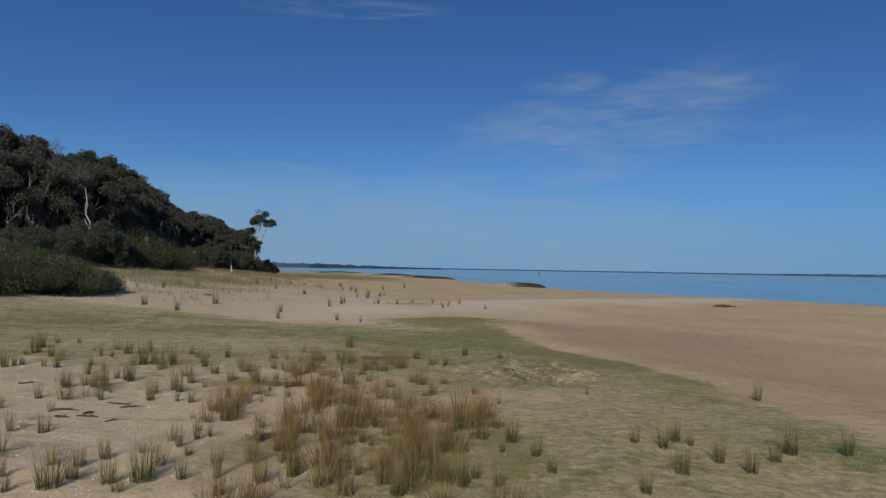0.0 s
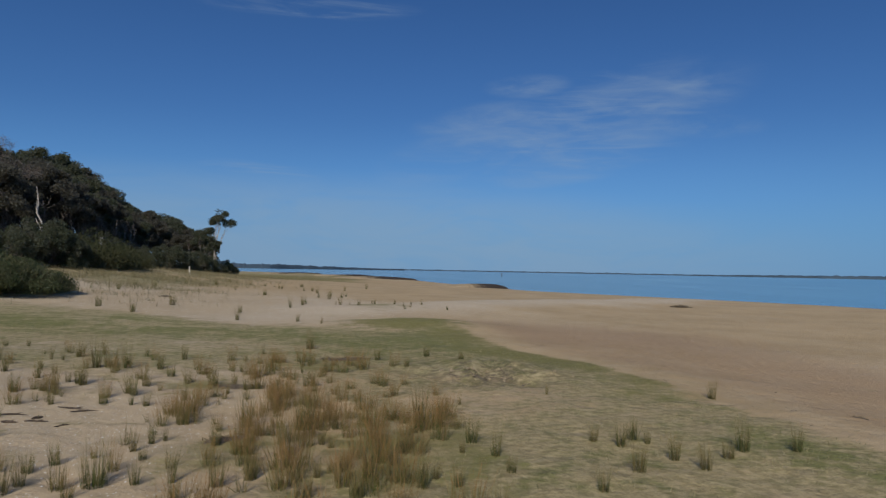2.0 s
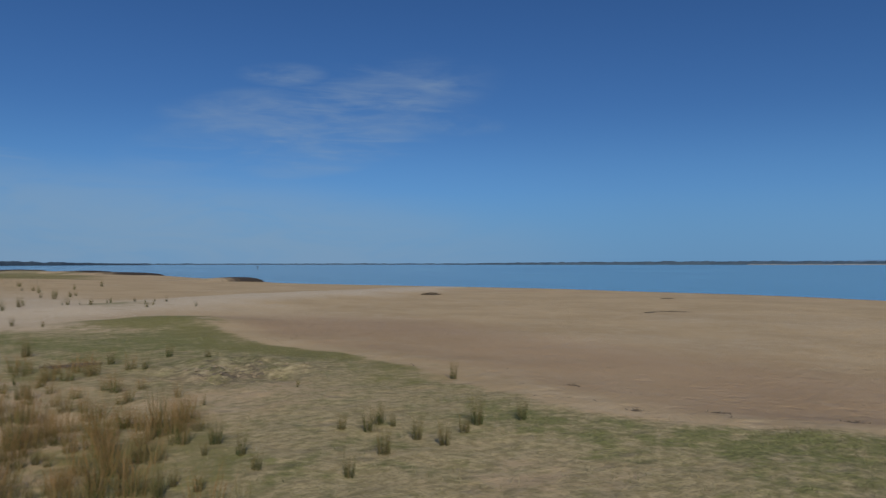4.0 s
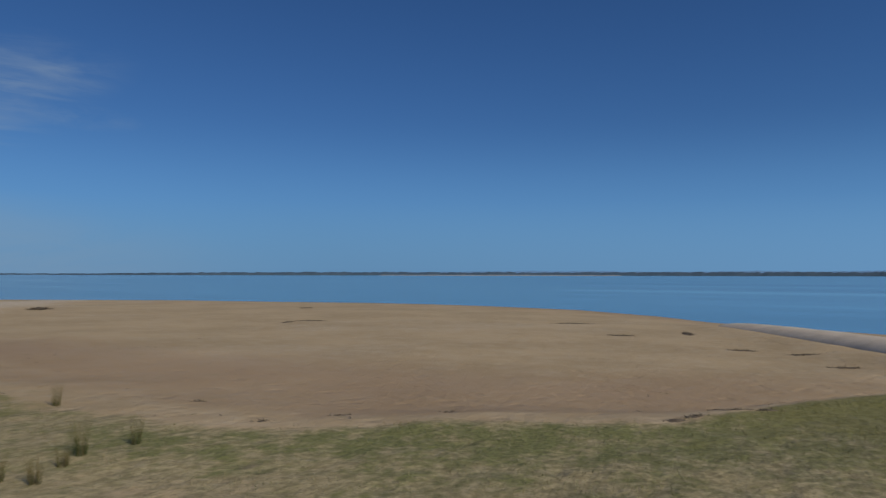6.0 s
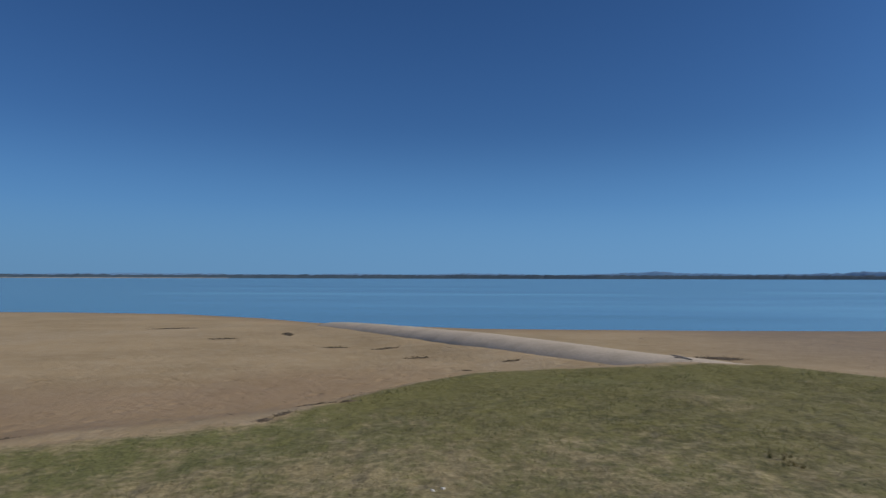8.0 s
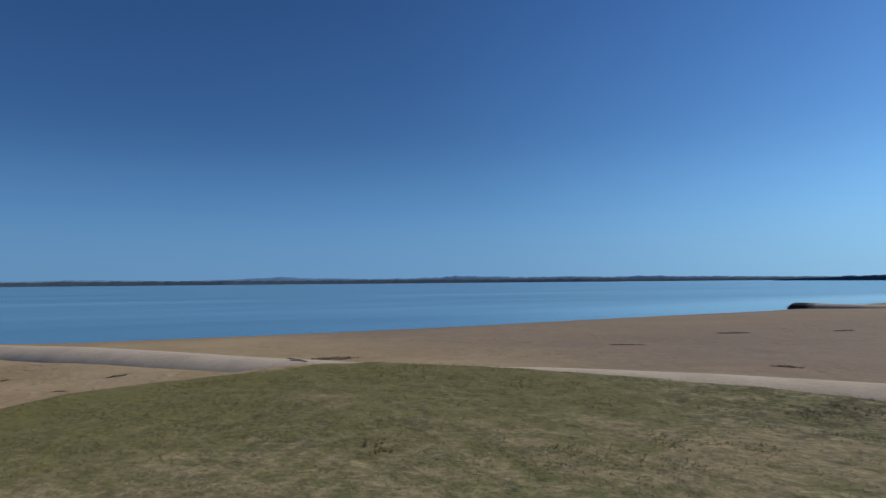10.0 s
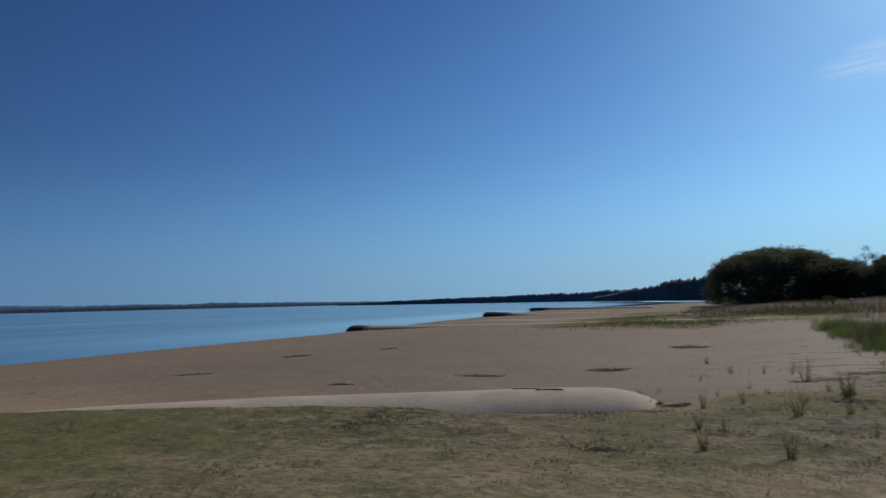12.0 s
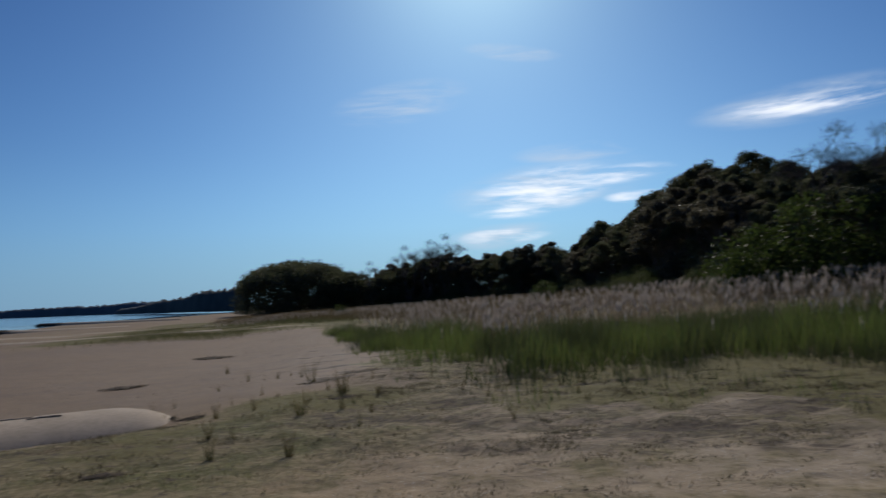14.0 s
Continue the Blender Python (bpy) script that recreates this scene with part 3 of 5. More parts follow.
    litter = np.maximum(litter, 0.6 * np.exp(-(((x - 1.9) / 1.2) ** 2 + ((y - 11.3) / 0.9) ** 2)))
    ridge = np.clip(((x + 0.6) * 33.6 + (y - 27.6) * 37.4) / (33.6 ** 2 + 37.4 ** 2), 0, 1)
    on_ridge = np.exp(-((np.hypot(x + 0.6 - 33.6 * ridge, y - 27.6 - 37.4 * ridge) / 2.4) ** 2))
    drift = 0.0
    for ax, ay, bx, by in ((24, -80, 11, -82), (35, -80, 26, -75), (11, -61, -6, -54), (-28, 196, -15, 214), (1.3, 11.6, 2.5, 11.0)):  # dry white sand; the last strip paints the lit lumps of the crumbled bank
        k = np.clip(((x - ax) * (bx - ax) + (y - ay) * (by - ay)) / ((bx - ax) ** 2 + (by - ay) ** 2), 0, 1)
        drift = np.maximum(drift, np.exp(-((np.hypot(x - ax - (bx - ax) * k, y - ay - (by - ay) * k) / (0.7 if 0 < ay < 20 else 1.4 if ay == -61 else 2.2)) ** 2)))
    moss = moss * (1 - drift)
    dead = ease(-y, 4.5, 7.5) * ease(turf_edge(y) + 0.6 - x, 0, 1.2) * ease(4.5 - q, 0, 4) * ease(far, 6.5, 9) * ease(30 - far, 0, 8)
    dead = dead * (0.75 + 0.5 * waves(x, y, 3, 74, 3)) * (1 - 0.75 * np.clip(moss, 0, 1))
    dead = np.maximum(dead, 0.6 * ease(x, 0.5, 4) * ease(y + 9, 0, 3) * ease(5 - y, 0, 3) * ease(turf_edge(y) - x, 1.2, 3.4) * (0.9 + 0.5 * waves(x, y, 2.5, 76, 3)))
    dead = np.clip(dead, 0, 1)
    bank = np.exp(-(((x - 1.9) / 1.5) ** 2 + ((y - 11.4) / 1.1) ** 2))  # old dry turf round the crumbled bank
    dead = np.maximum(dead, 0.9 * bank)
    pale = np.where(y < -3, 1.2, 0.2) * drift + 0.5 * ease(y, 17, 25) * ease(60 - y, 0, 25) * ease(3 - x, 0, 6) + on_ridge + ease(-x, -1.5, 3) * ease(19 - y, 0, 4) * 0.5 + 0.2 * ease(-y, 4.5, 7) * ease(y + 17, 0, 4) * ease(turf_edge(y) - x, -0.5, 1) + 0.3 * ease(waves(x, y, 7, 61, 3), 0, 0.5)
    me = fill_mesh("ground", np.stack([x, y, z], -1).reshape(-1, 3), faces, GROUND, True,
                   grass=grass.ravel(), wet_and_brown=wet_and_brown.ravel(), litter=litter.ravel(), moss=moss.ravel(), dead=dead.ravel(), south_grey=(ease(-y, 5, 14) * (0.85 + 0.3 * waves(x, y, 6, 70, 3)) * (1 - np.clip(drift, 0, 1))).ravel(), pale=np.clip(pale, 0, 1).ravel())
    return tagged(new("ground", me), "tan beach sand sloping to water, patchy green and straw turf", "beach", kind="structure")


def build_water():
    xs = np.concatenate([np.linspace(-900, 20, 12), np.linspace(30, 60, 31), np.geomspace(64, 4900, 40)])
    ys = np.concatenate([-np.geomspace(4900, 40, 40), np.linspace(-38, 38, 39), np.geomspace(40, 4900, 40)])
    x, y = np.meshgrid(xs, ys, indexing="ij")
    i, j = np.meshgrid(np.arange(len(xs) - 1), np.arange(len(ys) - 1), indexing="ij")
    w = len(ys)
    faces = np.stack([i * w + j, (i + 1) * w + j, (i + 1) * w + j + 1, i * w + j + 1], -1).reshape(-1, 4)
    calm = np.exp(-(((x - shore(y) - 7) / 9) ** 2)) * ease(-y, 16, 50) * ease(y + 320, 0, 60)
    me = fill_mesh("water", np.stack([x, y, np.full_like(x, WATER_LEVEL)], -1).reshape(-1, 3), faces, WATER, True, calm=calm.ravel())
    return tagged(new("water", me), "calm pale blue lagoon water reaching the horizon", "water", kind="structure")


build_ground()
build_water()


# ---- far shores ----
def at(heading, distance):
    """A plan point from a heading (degrees anticlockwise from +y) and a distance."""
    a = radians(heading)
    return -math.sin(a) * distance, math.cos(a) * distance


def far_shore(name, stops, label, material, seed, depth=60, ragged=0.35, category="shore", base=WATER_LEVEL - 0.3, step=0.05, clump=0.4):
    """A low wooded bank with an uneven top, along stops of heading, distance and height."""
    hs, ds, tops = zip(*stops)
    order = np.argsort(hs)
    hs, ds, tops = np.array(hs, float)[order], np.array(ds, float)[order], np.array(tops, float)[order]
    h = np.arange(hs[0], hs[-1], step)
    d, top = np.interp(h, hs, ds), np.interp(h, hs, tops)
    top = top * (1 + ragged * waves(h, h * 0, clump, seed, 4, 0.6)) * np.minimum(1, (np.minimum(h - hs[0], hs[-1] - h) + 0.02) / 0.3)
    rows = []
    for off, rise in ((0, 0.0), (0.12, 0.75), (0.35, 1.0), (0.7, 0.95), (1, 0.0)):
        a = np.radians(h)
        r = d + off * depth
        rows.append(np.stack([-np.sin(a) * r, np.cos(a) * r, base + (top - base) * rise * (1 + 0.15 * waves(h, h * 0 + off * 9, 0.15, seed + 3, 2))], -1))
    verts = np.concatenate(rows)
    n = len(h)
    i, j = np.meshgrid(np.arange(4), np.arange(n - 1), indexing="ij")
    faces = np.stack([i * n + j, i * n + j + 1, (i + 1) * n + j + 1, (i + 1) * n + j], -1).reshape(-1, 4)
    return tagged(new(name, fill_mesh(name, verts, faces, material, True)), label, category, kind="structure")


# no haze in the air: the wood and hill colours carry it
far_shore("far_shore_north", [(13.5, 1300, 8), (8, 1400, 8.5), (3, 1700, 6), (-3, 2300, 3.5)], "low dark wooded shore across the lagoon", HAZED_FAR_WOODS, 1)
far_shore("far_shore_horizon", [(2, 3600, 5), (-12, 3600, 5), (-28, 3500, 5.5)], "thin blue line of distant wooded shore", HAZED_FAR_WOODS, 2)
far_shore("far_shore_east", [(-26, 3000, 4), (-35, 2700, 9), (-45, 2600, 11), (-60, 2500, 11), (-80, 2500, 12), (-100, 2500, 13), (-130, 2800, 12), (-150, 3300, 8)], "long dark wooded shore on the far side of the lagoon", HAZED_FAR_WOODS, 3, ragged=0.25)
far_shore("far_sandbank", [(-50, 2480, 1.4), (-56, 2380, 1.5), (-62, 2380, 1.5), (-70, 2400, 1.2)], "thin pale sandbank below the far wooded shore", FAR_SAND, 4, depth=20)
far_shore("hills_backdrop", [(-40, 4400, 12), (-60, 4400, 26), (-75, 4400, 22), (-88, 4400, 30), (-97, 4400, 24), (-101, 4400, 31), (-104.5, 4400, 39), (-109, 4400, 30), (-115, 4400, 28), (-119, 4400, 36), (-124, 4400, 28), (-131, 4400, 30), (-135, 4400, 34), (-140, 4400, 24), (-150, 4400, 12)], "faint hills on the horizon in a haze-tinted blue", HAZED_HILLS, 5, depth=150, ragged=0.25, category="hills", step=0.2, clump=4)
far_shore("headland_far", [(-143.5, 1800, 2.5), (-148, 1350, 6.5), (-156, 1000, 8.5), (-163, 800, 9.0), (-168.5, 600, 9.5)], "dark wooded point across the bay", HAZED_BAY_WOODS, 6, ragged=0.16, clump=0.7)
far_shore("headland_near", [(-164.5, 480, 2.5), (-168, 400, 6.5), (-170.5, 330, 9), (-174.5, 270, 10)], "dark wooded headland at the end of the beach", HAZED_NEAR_WOODS, 8, depth=40, ragged=0.15, base=-0.2, clump=0.9, step=0.06)


def part(name, me, parent, label=""):
    ob = new(name, me)
    ob.parent = parent
    if label:
        ob["label"] = label
    return ob


def base(name, x, y, z=None, turn=0.0, size=1.0):
    """An empty that carries a thing's parts, standing on the ground."""
    ob = new(name)
    ob.empty_display_size = 0.1
    ob.matrix_basis = pose(x, y, on_ground(x, y) if z is None else z, 0, 0, turn) @ Matrix.Scale(size, 4)
    return ob


# ---- sand-filled tubes ----
def geotube(stops, width, label, algae=0.0, material=None, lumps=0.02, slits=(), seed=0, round=0.5, taper=0.36):
    """A long sand-filled geotextile tube along stops of x, y and crest height, the last one seaward."""
    p = np.array(stops, float)
    run = np.concatenate([[0], np.cumsum(np.hypot(*np.diff(p[:, :2], axis=0).T))])
    n = int(run[-1] / 0.3) + 2
    u = np.linspace(0, run[-1], n)
    line = np.stack([np.interp(u, run, p[:, k]) for k in range(3)], -1)
    soft = np.ones(15) / 15
    pad = np.pad(line, ((7, 7), (0, 0)), mode="reflect", reflect_type="odd")
    line = np.stack([np.convolve(pad[:, k], soft, "valid") for k in range(3)], -1)
    way = np.gradient(line[:, :2], axis=0)
    way /= np.linalg.norm(way, axis=1)[:, None]
    side = np.stack([way[:, 1], -way[:, 0]], -1)
    end = np.minimum(u, run[-1] - u)
    nose = np.sqrt(np.clip(1 - (1 - np.clip(end / (width * taper), 0, 1)) ** 2, 0.0004, 1))
    deep = width * round
    ring = 28
    verts, mark = [], []
    for i in range(n):
        swell = 1 + lumps * 1.5 * float(waves(u[i], seed, 2.7, seed, 2))
        for k in range(ring):
            a = 2 * math.pi * k / ring
            c, s = math.cos(a), math.sin(a)
            flat = math.copysign(abs(c) ** 0.95, c) * width / 2 * swell * nose[i]
            up = s * deep * 0.5 * (0.25 + 0.75 * nose[i]) * swell
            top = line[i, 2] - deep * 0.5 - (1 - nose[i]) * deep * 0.42
            z = top + up + lumps * 0.25 * float(waves(u[i] * 1.3, a * 1.1 + seed, 0.8, seed + 5, 2))
            verts.append((line[i, 0] + side[i, 0] * flat, line[i, 1] + side[i, 1] * flat, z))
            mark.append(float(np.clip(1 - (run[-1] - u[i]) / max(algae, 0.01), 0, 1)) if algae else 0.0)
    i, k = np.meshgrid(np.arange(n - 1), np.arange(ring), indexing="ij")
    kk = (k + 1) % ring
    faces = np.stack([i * ring + k, i * ring + kk, (i + 1) * ring + kk, (i + 1) * ring + k], -1).reshape(-1, 4)
    mid = line[n // 2]
    root = new("sand_filled_tube")
    root.empty_display_size = 0.1
    root.matrix_basis = pose(mid[0], mid[1], on_ground(mid[0], mid[1]))
    v = np.array(verts) - np.array([mid[0], mid[1], on_ground(mid[0], mid[1])])
    part("fabric_tube", fill_mesh("fabric_tube", v, faces, material or TUBE, True, algae=mark), root)
    for pos, length in slits:  # sewn filling sleeves, folded flat on the crest
        j = int(np.argmin(np.abs(u - pos)))
        for off in (-0.10, 0.16):
            bm = bmesh.new()
            bmesh.ops.create_cube(bm, size=1)
            bmesh.ops.subdivide_edges(bm, edges=[e for e in bm.edges if abs((e.verts[0].co - e.verts[1].co).x) > 0.5], cuts=9)
            for vert in bm.verts:
                t = vert.co.x
                vert.co = Vector((t * length, vert.co.y * 0.09 * (1 - abs(t) * 1.5) + 0.05 * math.sin(t * 5 + off * 20), vert.co.z * 0.022 + 0.005 * math.sin(t * 17)))
            me = bpy.data.meshes.new("filling_sleeve")
            bm.to_mesh(me)
            bm.free()
            me.materials.append(SLEEVE)
            flap = part("filling_sleeve", me, root, "dark folded fabric sleeve")
            over = deep * 0.75 * lumps * float(waves(u[j], seed, 2.7, seed, 2)) + 0.016
            c = line[j] + np.array([0, 0, over]) - np.array([mid[0], mid[1], on_ground(mid[0], mid[1])])
            flap.matrix_basis = pose(c[0] + side[j, 0] * off + way[j, 0] * off * 1.4, c[1] + side[j, 1] * off + way[j, 1] * off * 1.4, c[2] - 0.004 - abs(off) * 0.1, 0, 0, math.degrees(math.atan2(way[j, 1], way[j, 0])))
    return tagged(root, label, "geotextile tube", group="groyne tubes along the beach")


geotube([(2.08, -14.18, -0.05), (3.0, -13.57, 0.02), (4.0, -12.9, 0.05), (6.2, -11.5, 0.06), (10, -9, 0.05), (13, -6.9, -0.05), (16, -4.9, -0.12), (20, -2.2, -0.10), (23, -0.2, -0.11), (26, 1.8, -0.18), (29.5, 4.2, -0.27), (33, 6.5, -0.40), (35.2, 8.0, -0.60)], 2.8,
        "long pale grey sand-filled fabric tube half buried across the beach", slits=((2.9, 0.5), (17.2, 0.5)), seed=1, round=0.62, taper=0.62)
geotube([(-0.6, 27.6, -0.12), (6, 35, -0.02), (14, 43.5, -0.12), (33, 65, -0.68)], 2.6, "sand-covered fabric tube making a low pale ridge in the beach", material=SANDED_TUBE, seed=2)
DARK_TUBE = "sand-filled fabric tube with a dark algae-stained seaward nose"
geotube([(0, 80, -0.16), (5.2, 86, -0.20), (10.4, 92, -0.17), (14.6, 96.8, -0.06), (17.7, 100.4, -0.10), (19.6, 102.6, -0.30), (20.8, 104, -0.62)], 2.8, DARK_TUBE, 19, BURIED_TUBE, seed=3, taper=0.7)
geotube([(-8, 146, -0.1), (-3, 151.8, 0.06), (1.3, 156.8, 0.13), (5.3, 161.4, -0.02), (8.0, 164.6, -0.16), (10.4, 167.4, -0.38), (11.8, 169, -0.66)], 3.0, DARK_TUBE, 36, BURIED_TUBE, seed=4, taper=0.7)
geotube([(-16, 200, -0.2), (-4, 214.5, 0.02), (0, 219.5, -0.25), (2, 222, -0.6)], 3.0, DARK_TUBE, 34, BURIED_TUBE, seed=5, taper=0.7)
geotube([(-42, 275, -0.4), (-28, 289, -0.1), (-22, 295, -0.35), (-20, 297, -0.6)], 3.0, DARK_TUBE, 44, BURIED_TUBE, seed=6, taper=0.7)
geotube([(8, -64, -0.24), (20, -62, -0.44), (33, -59, -0.50), (41, -57, -0.38)], 2.6, DARK_TUBE, 4.5, seed=7)
geotube([(28, -113, -0.55), (40, -108, -0.45), (48, -105, -0.02)], 3.2, DARK_TUBE, 9, seed=8, round=0.6)
geotube([(28, -149, -0.2), (45, -160, -0.28), (64, -172, -0.3)], 2.8, DARK_TUBE, 16, seed=9)


def blades(gen, foot, heading, tilt, length, width, curl, segments=3):
    """Arrays for many bent tapering blades: vertices, triangles and a 0..1 height value."""
    n = len(foot)
    out = np.stack([np.cos(heading), np.sin(heading), np.zeros(n)], -1)
    side = np.stack([-np.sin(heading), np.cos(heading), np.zeros(n)], -1)
    spin = gen.uniform(0, math.pi, n)[:, None]
    side = side * np.cos(spin) + out * np.sin(spin)
    rows, ups = [], []
    p, a = foot.astype(float).copy(), tilt.copy()
    for k in range(segments + 1):
        w = (width * (1 - k / segments) ** 0.7)[:, None] * 0.5
        if k < segments:
            rows += [p - side * w, p + side * w]
            ups += [np.full(n, k / segments)] * 2
        else:
            rows.append(p)
            ups.append(np.ones(n))
        step = (length / segments)[:, None]
        p = p + (out * np.sin(a)[:, None] + np.array([0, 0, 1.0]) * np.cos(a)[:, None]) * step
        a = a + curl / segments
    per = 2 * segments + 1
    verts = np.stack(rows, 1).reshape(-1, 3)
    up = np.stack(ups, 1).ravel()
    tri = []
    for k in range(segments - 1):
        tri += [(2 * k, 2 * k + 1, 2 * k + 3), (2 * k, 2 * k + 3, 2 * k + 2)]
    tri.append((2 * segments - 2, 2 * segments - 1, 2 * segments))
    faces = (np.array(tri)[None] + (np.arange(n) * per)[:, None, None]).reshape(-1, 3)
    return verts, faces, up


# ---- trees ----
def limb(verts, faces, points, radii, sides=6):
    """Adds a tapered round limb along points to the lists."""
    first = len(verts)
    for i, p in enumerate(points):
        way = (points[min(i + 1, len(points) - 1)] - points[max(i - 1, 0)]).normalized()
        a = way.orthogonal().normalized()
        b = way.cross(a)
        for k in range(sides):
            t = 2 * math.pi * k / sides
            verts.append(p + (a * math.cos(t) + b * math.sin(t)) * radii[i])
    for i in range(len(points) - 1):
        for k in range(sides):
            q = (k + 1) % sides
            faces.append((first + i * sides + k, first + i * sides + q, first + (i + 1) * sides + q, first + (i + 1) * sides + k))


def bent(rnd, start, finish, n, wobble):
    pts = []
    for i in range(n + 1):
        t = i / n
        p = start.lerp(finish, t)
        w = wobble * math.sin(math.pi * t)
        pts.append(p + Vector((rnd.uniform(-w, w), rnd.uniform(-w, w), rnd.uniform(-w, w) * 0.4)))
    return pts


def leaf_cloud(gen, centres, sizes, per, leaf, flat=0.7, droop=0.0, slim=1.0):
    """Many small kite-shaped leaf sprays round the given centres, thickest at the shell."""
    c = np.repeat(np.asarray(centres), per, axis=0)
    s = np.repeat(np.asarray(sizes), per)
    n = len(c)
    d = gen.normal(size=(n, 3))
    d /= np.linalg.norm(d, axis=1)[:, None]
    r = gen.uniform(0.15, 1, n) ** 0.45
    ofs = d * (r * s)[:, None]
    ofs[:, 2] *= flat
    p = c + ofs
    a = gen.normal(size=(n, 3)) + d * 0.9 + np.array([0, 0, -droop])
    a /= np.linalg.norm(a, axis=1)[:, None]
    b = np.cross(a, gen.normal(size=(n, 3)))
    b /= np.linalg.norm(b, axis=1)[:, None] + 1e-9
    L = leaf * gen.uniform(0.6, 1.4, n)[:, None]
    W = L * gen.uniform(0.28, 0.5, n)[:, None] * slim
    v = np.stack([p - a * L * 0.5, p + b * W * 0.5, p + a * L * 0.5, p - b * W * 0.5], 1).reshape(-1, 3)
    f = np.arange(4 * n).reshape(-1, 4)
    return v, f


def tree(name, seed, height, spread, material, label, stems=3, clear=0.35, lobes=14, per_lobe=12, per=130, leaf=0.21, lean=(0, 0), bark=None, flat=0.75, slim=1.15, round=0.31):
    """A coastal tree: leaning stems, forked limbs and a crown of rounded billows."""
    rnd, gen = random.Random(seed), np.random.default_rng(seed)
    root = new(name)
    root.empty_display_size = 0.1
    verts, faces, lverts, lfaces = [], [], [], []
    lines = []
    for s in range(stems):
        t = 2 * math.pi * (s + rnd.random() * 0.6) / stems
        out = spread * rnd.uniform(0.2, 0.5)
        foot = Vector((math.cos(t) * 0.25 * (stems > 1), math.sin(t) * 0.25 * (stems > 1), -0.3))
        top = Vector((math.cos(t) * out + lean[0], math.sin(t) * out + lean[1], height * rnd.uniform(0.60, 0.76)))
        pts = bent(rnd, foot, top, 8, 0.38)
        r0 = height * rnd.uniform(0.009, 0.014)
        limb(verts, faces, pts, [r0 * (1 - 0.72 * i / 8) for i in range(9)], 7)
        lines.append((pts, r0))
    centres, sizes = [], []
    for i in range(lobes):
        t = i * 2.4 + rnd.uniform(-0.5, 0.5)
        r = spread * 0.82 * math.sqrt((i + 0.15) / lobes)
        big = spread * round * rnd.uniform(0.75, 1.25) * (1 - 0.25 * r / spread)
        top = height * (1 - 0.40 * (r / spread) ** 2) * (rnd.uniform(0.88, 1.0) if i else 1.0)
        if i % 4 == 3:  # lower skirts
            top = max(top * rnd.uniform(0.68, 0.85), height * clear + big)
        mid = Vector((math.cos(t) * r + lean[0], math.sin(t) * r + lean[1], top - big * flat))
        pts, r0 = min(lines, key=lambda q: (q[0][8] - mid).length)
        start = pts[rnd.randint(4, 7)]
        limb(lverts, lfaces, bent(rnd, start, mid, 4, 0.2), [r0 * 0.42 * (1 - 0.2 * k) for k in range(5)], 5)
        for _ in range(3):  # twigs that spread below each billow
            fork = mid + Vector((rnd.gauss(0, 0.5), rnd.gauss(0, 0.5), rnd.uniform(0.0, 0.5))) * big
            limb(lverts, lfaces, bent(rnd, start.lerp(mid, 0.55), fork, 3, 0.12), [r0 * 0.2, r0 * 0.16, r0 * 0.11, r0 * 0.05], 4)
        for _ in range(per_lobe):
            d = Vector((rnd.gauss(0, 1), rnd.gauss(0, 1), rnd.gauss(0.35, 0.8))).normalized()
            if d.z < -0.35:
                d.z = -0.35
            centres.append(mid + Vector((d.x, d.y, d.z * flat)) * big * rnd.uniform(0.55, 0.8))
            sizes.append(big * rnd.uniform(0.30, 0.60))
    v, f = leaf_cloud(gen, centres, sizes, per, leaf, flat, slim=slim)
    trunk = part("trunk", link_mesh("trunk", [tuple(q) for q in verts], faces, bark or BARK), root)
    part("branching", link_mesh("branching", [tuple(q) for q in lverts], lfaces, bark or BARK), trunk)
    part("crown", fill_mesh("crown", v, f, material), root)
    return tagged(root, label, "tree")


def bush(name, seed, width, height, material, label, clumps=36, per=230, leaf=0.12, droop=0.0, dome=0.0, slim=1.0):
    """A dense shrub with stems and leaf clumps down to the ground."""
    rnd, gen = random.Random(seed), np.random.default_rng(seed)
    root = new(name)
    root.empty_display_size = 0.1
    verts, faces, centres, sizes = [], [], [], []
    for i in range(clumps):
        t, r = rnd.uniform(0, 2 * math.pi), math.sqrt(rnd.random()) * width * 0.5
        h = height * (1 - 0.55 * (r / (width * 0.5)) ** 2) * rnd.uniform(0.35, 1.0)
        if dome:  # an even, closed crown
            h = height * (1 - dome * (r / (width * 0.5)) ** 2.6) * (rnd.uniform(0.9, 1.0) if i % 2 else rnd.uniform(0.1, 0.95))
        fin = Vector((math.cos(t) * r, math.sin(t) * r, max(0.2, h - height * (0.09 if dome else 0.15))))
        limb(verts, faces, bent(rnd, Vector((fin.x * 0.3, fin.y * 0.3, -0.1)), fin, 3, 0.1), [0.03, 0.022, 0.015, 0.008], 4)
        centres.append(fin)
        sizes.append(min(width, height * 1.6) * (rnd.uniform(0.085, 0.125) if dome else rnd.uniform(0.12, 0.24)))
    v, f = leaf_cloud(gen, centres, sizes, per, leaf, 0.8, droop, slim)
    v[:, 2] = np.maximum(v[:, 2], -0.05)
    part("woody_base", link_mesh("woody_base", [tuple(q) for q in verts], faces, BARK), root)
    part("foliage", fill_mesh("foliage", v, f, material), root)
    return tagged(root, label, "bush")


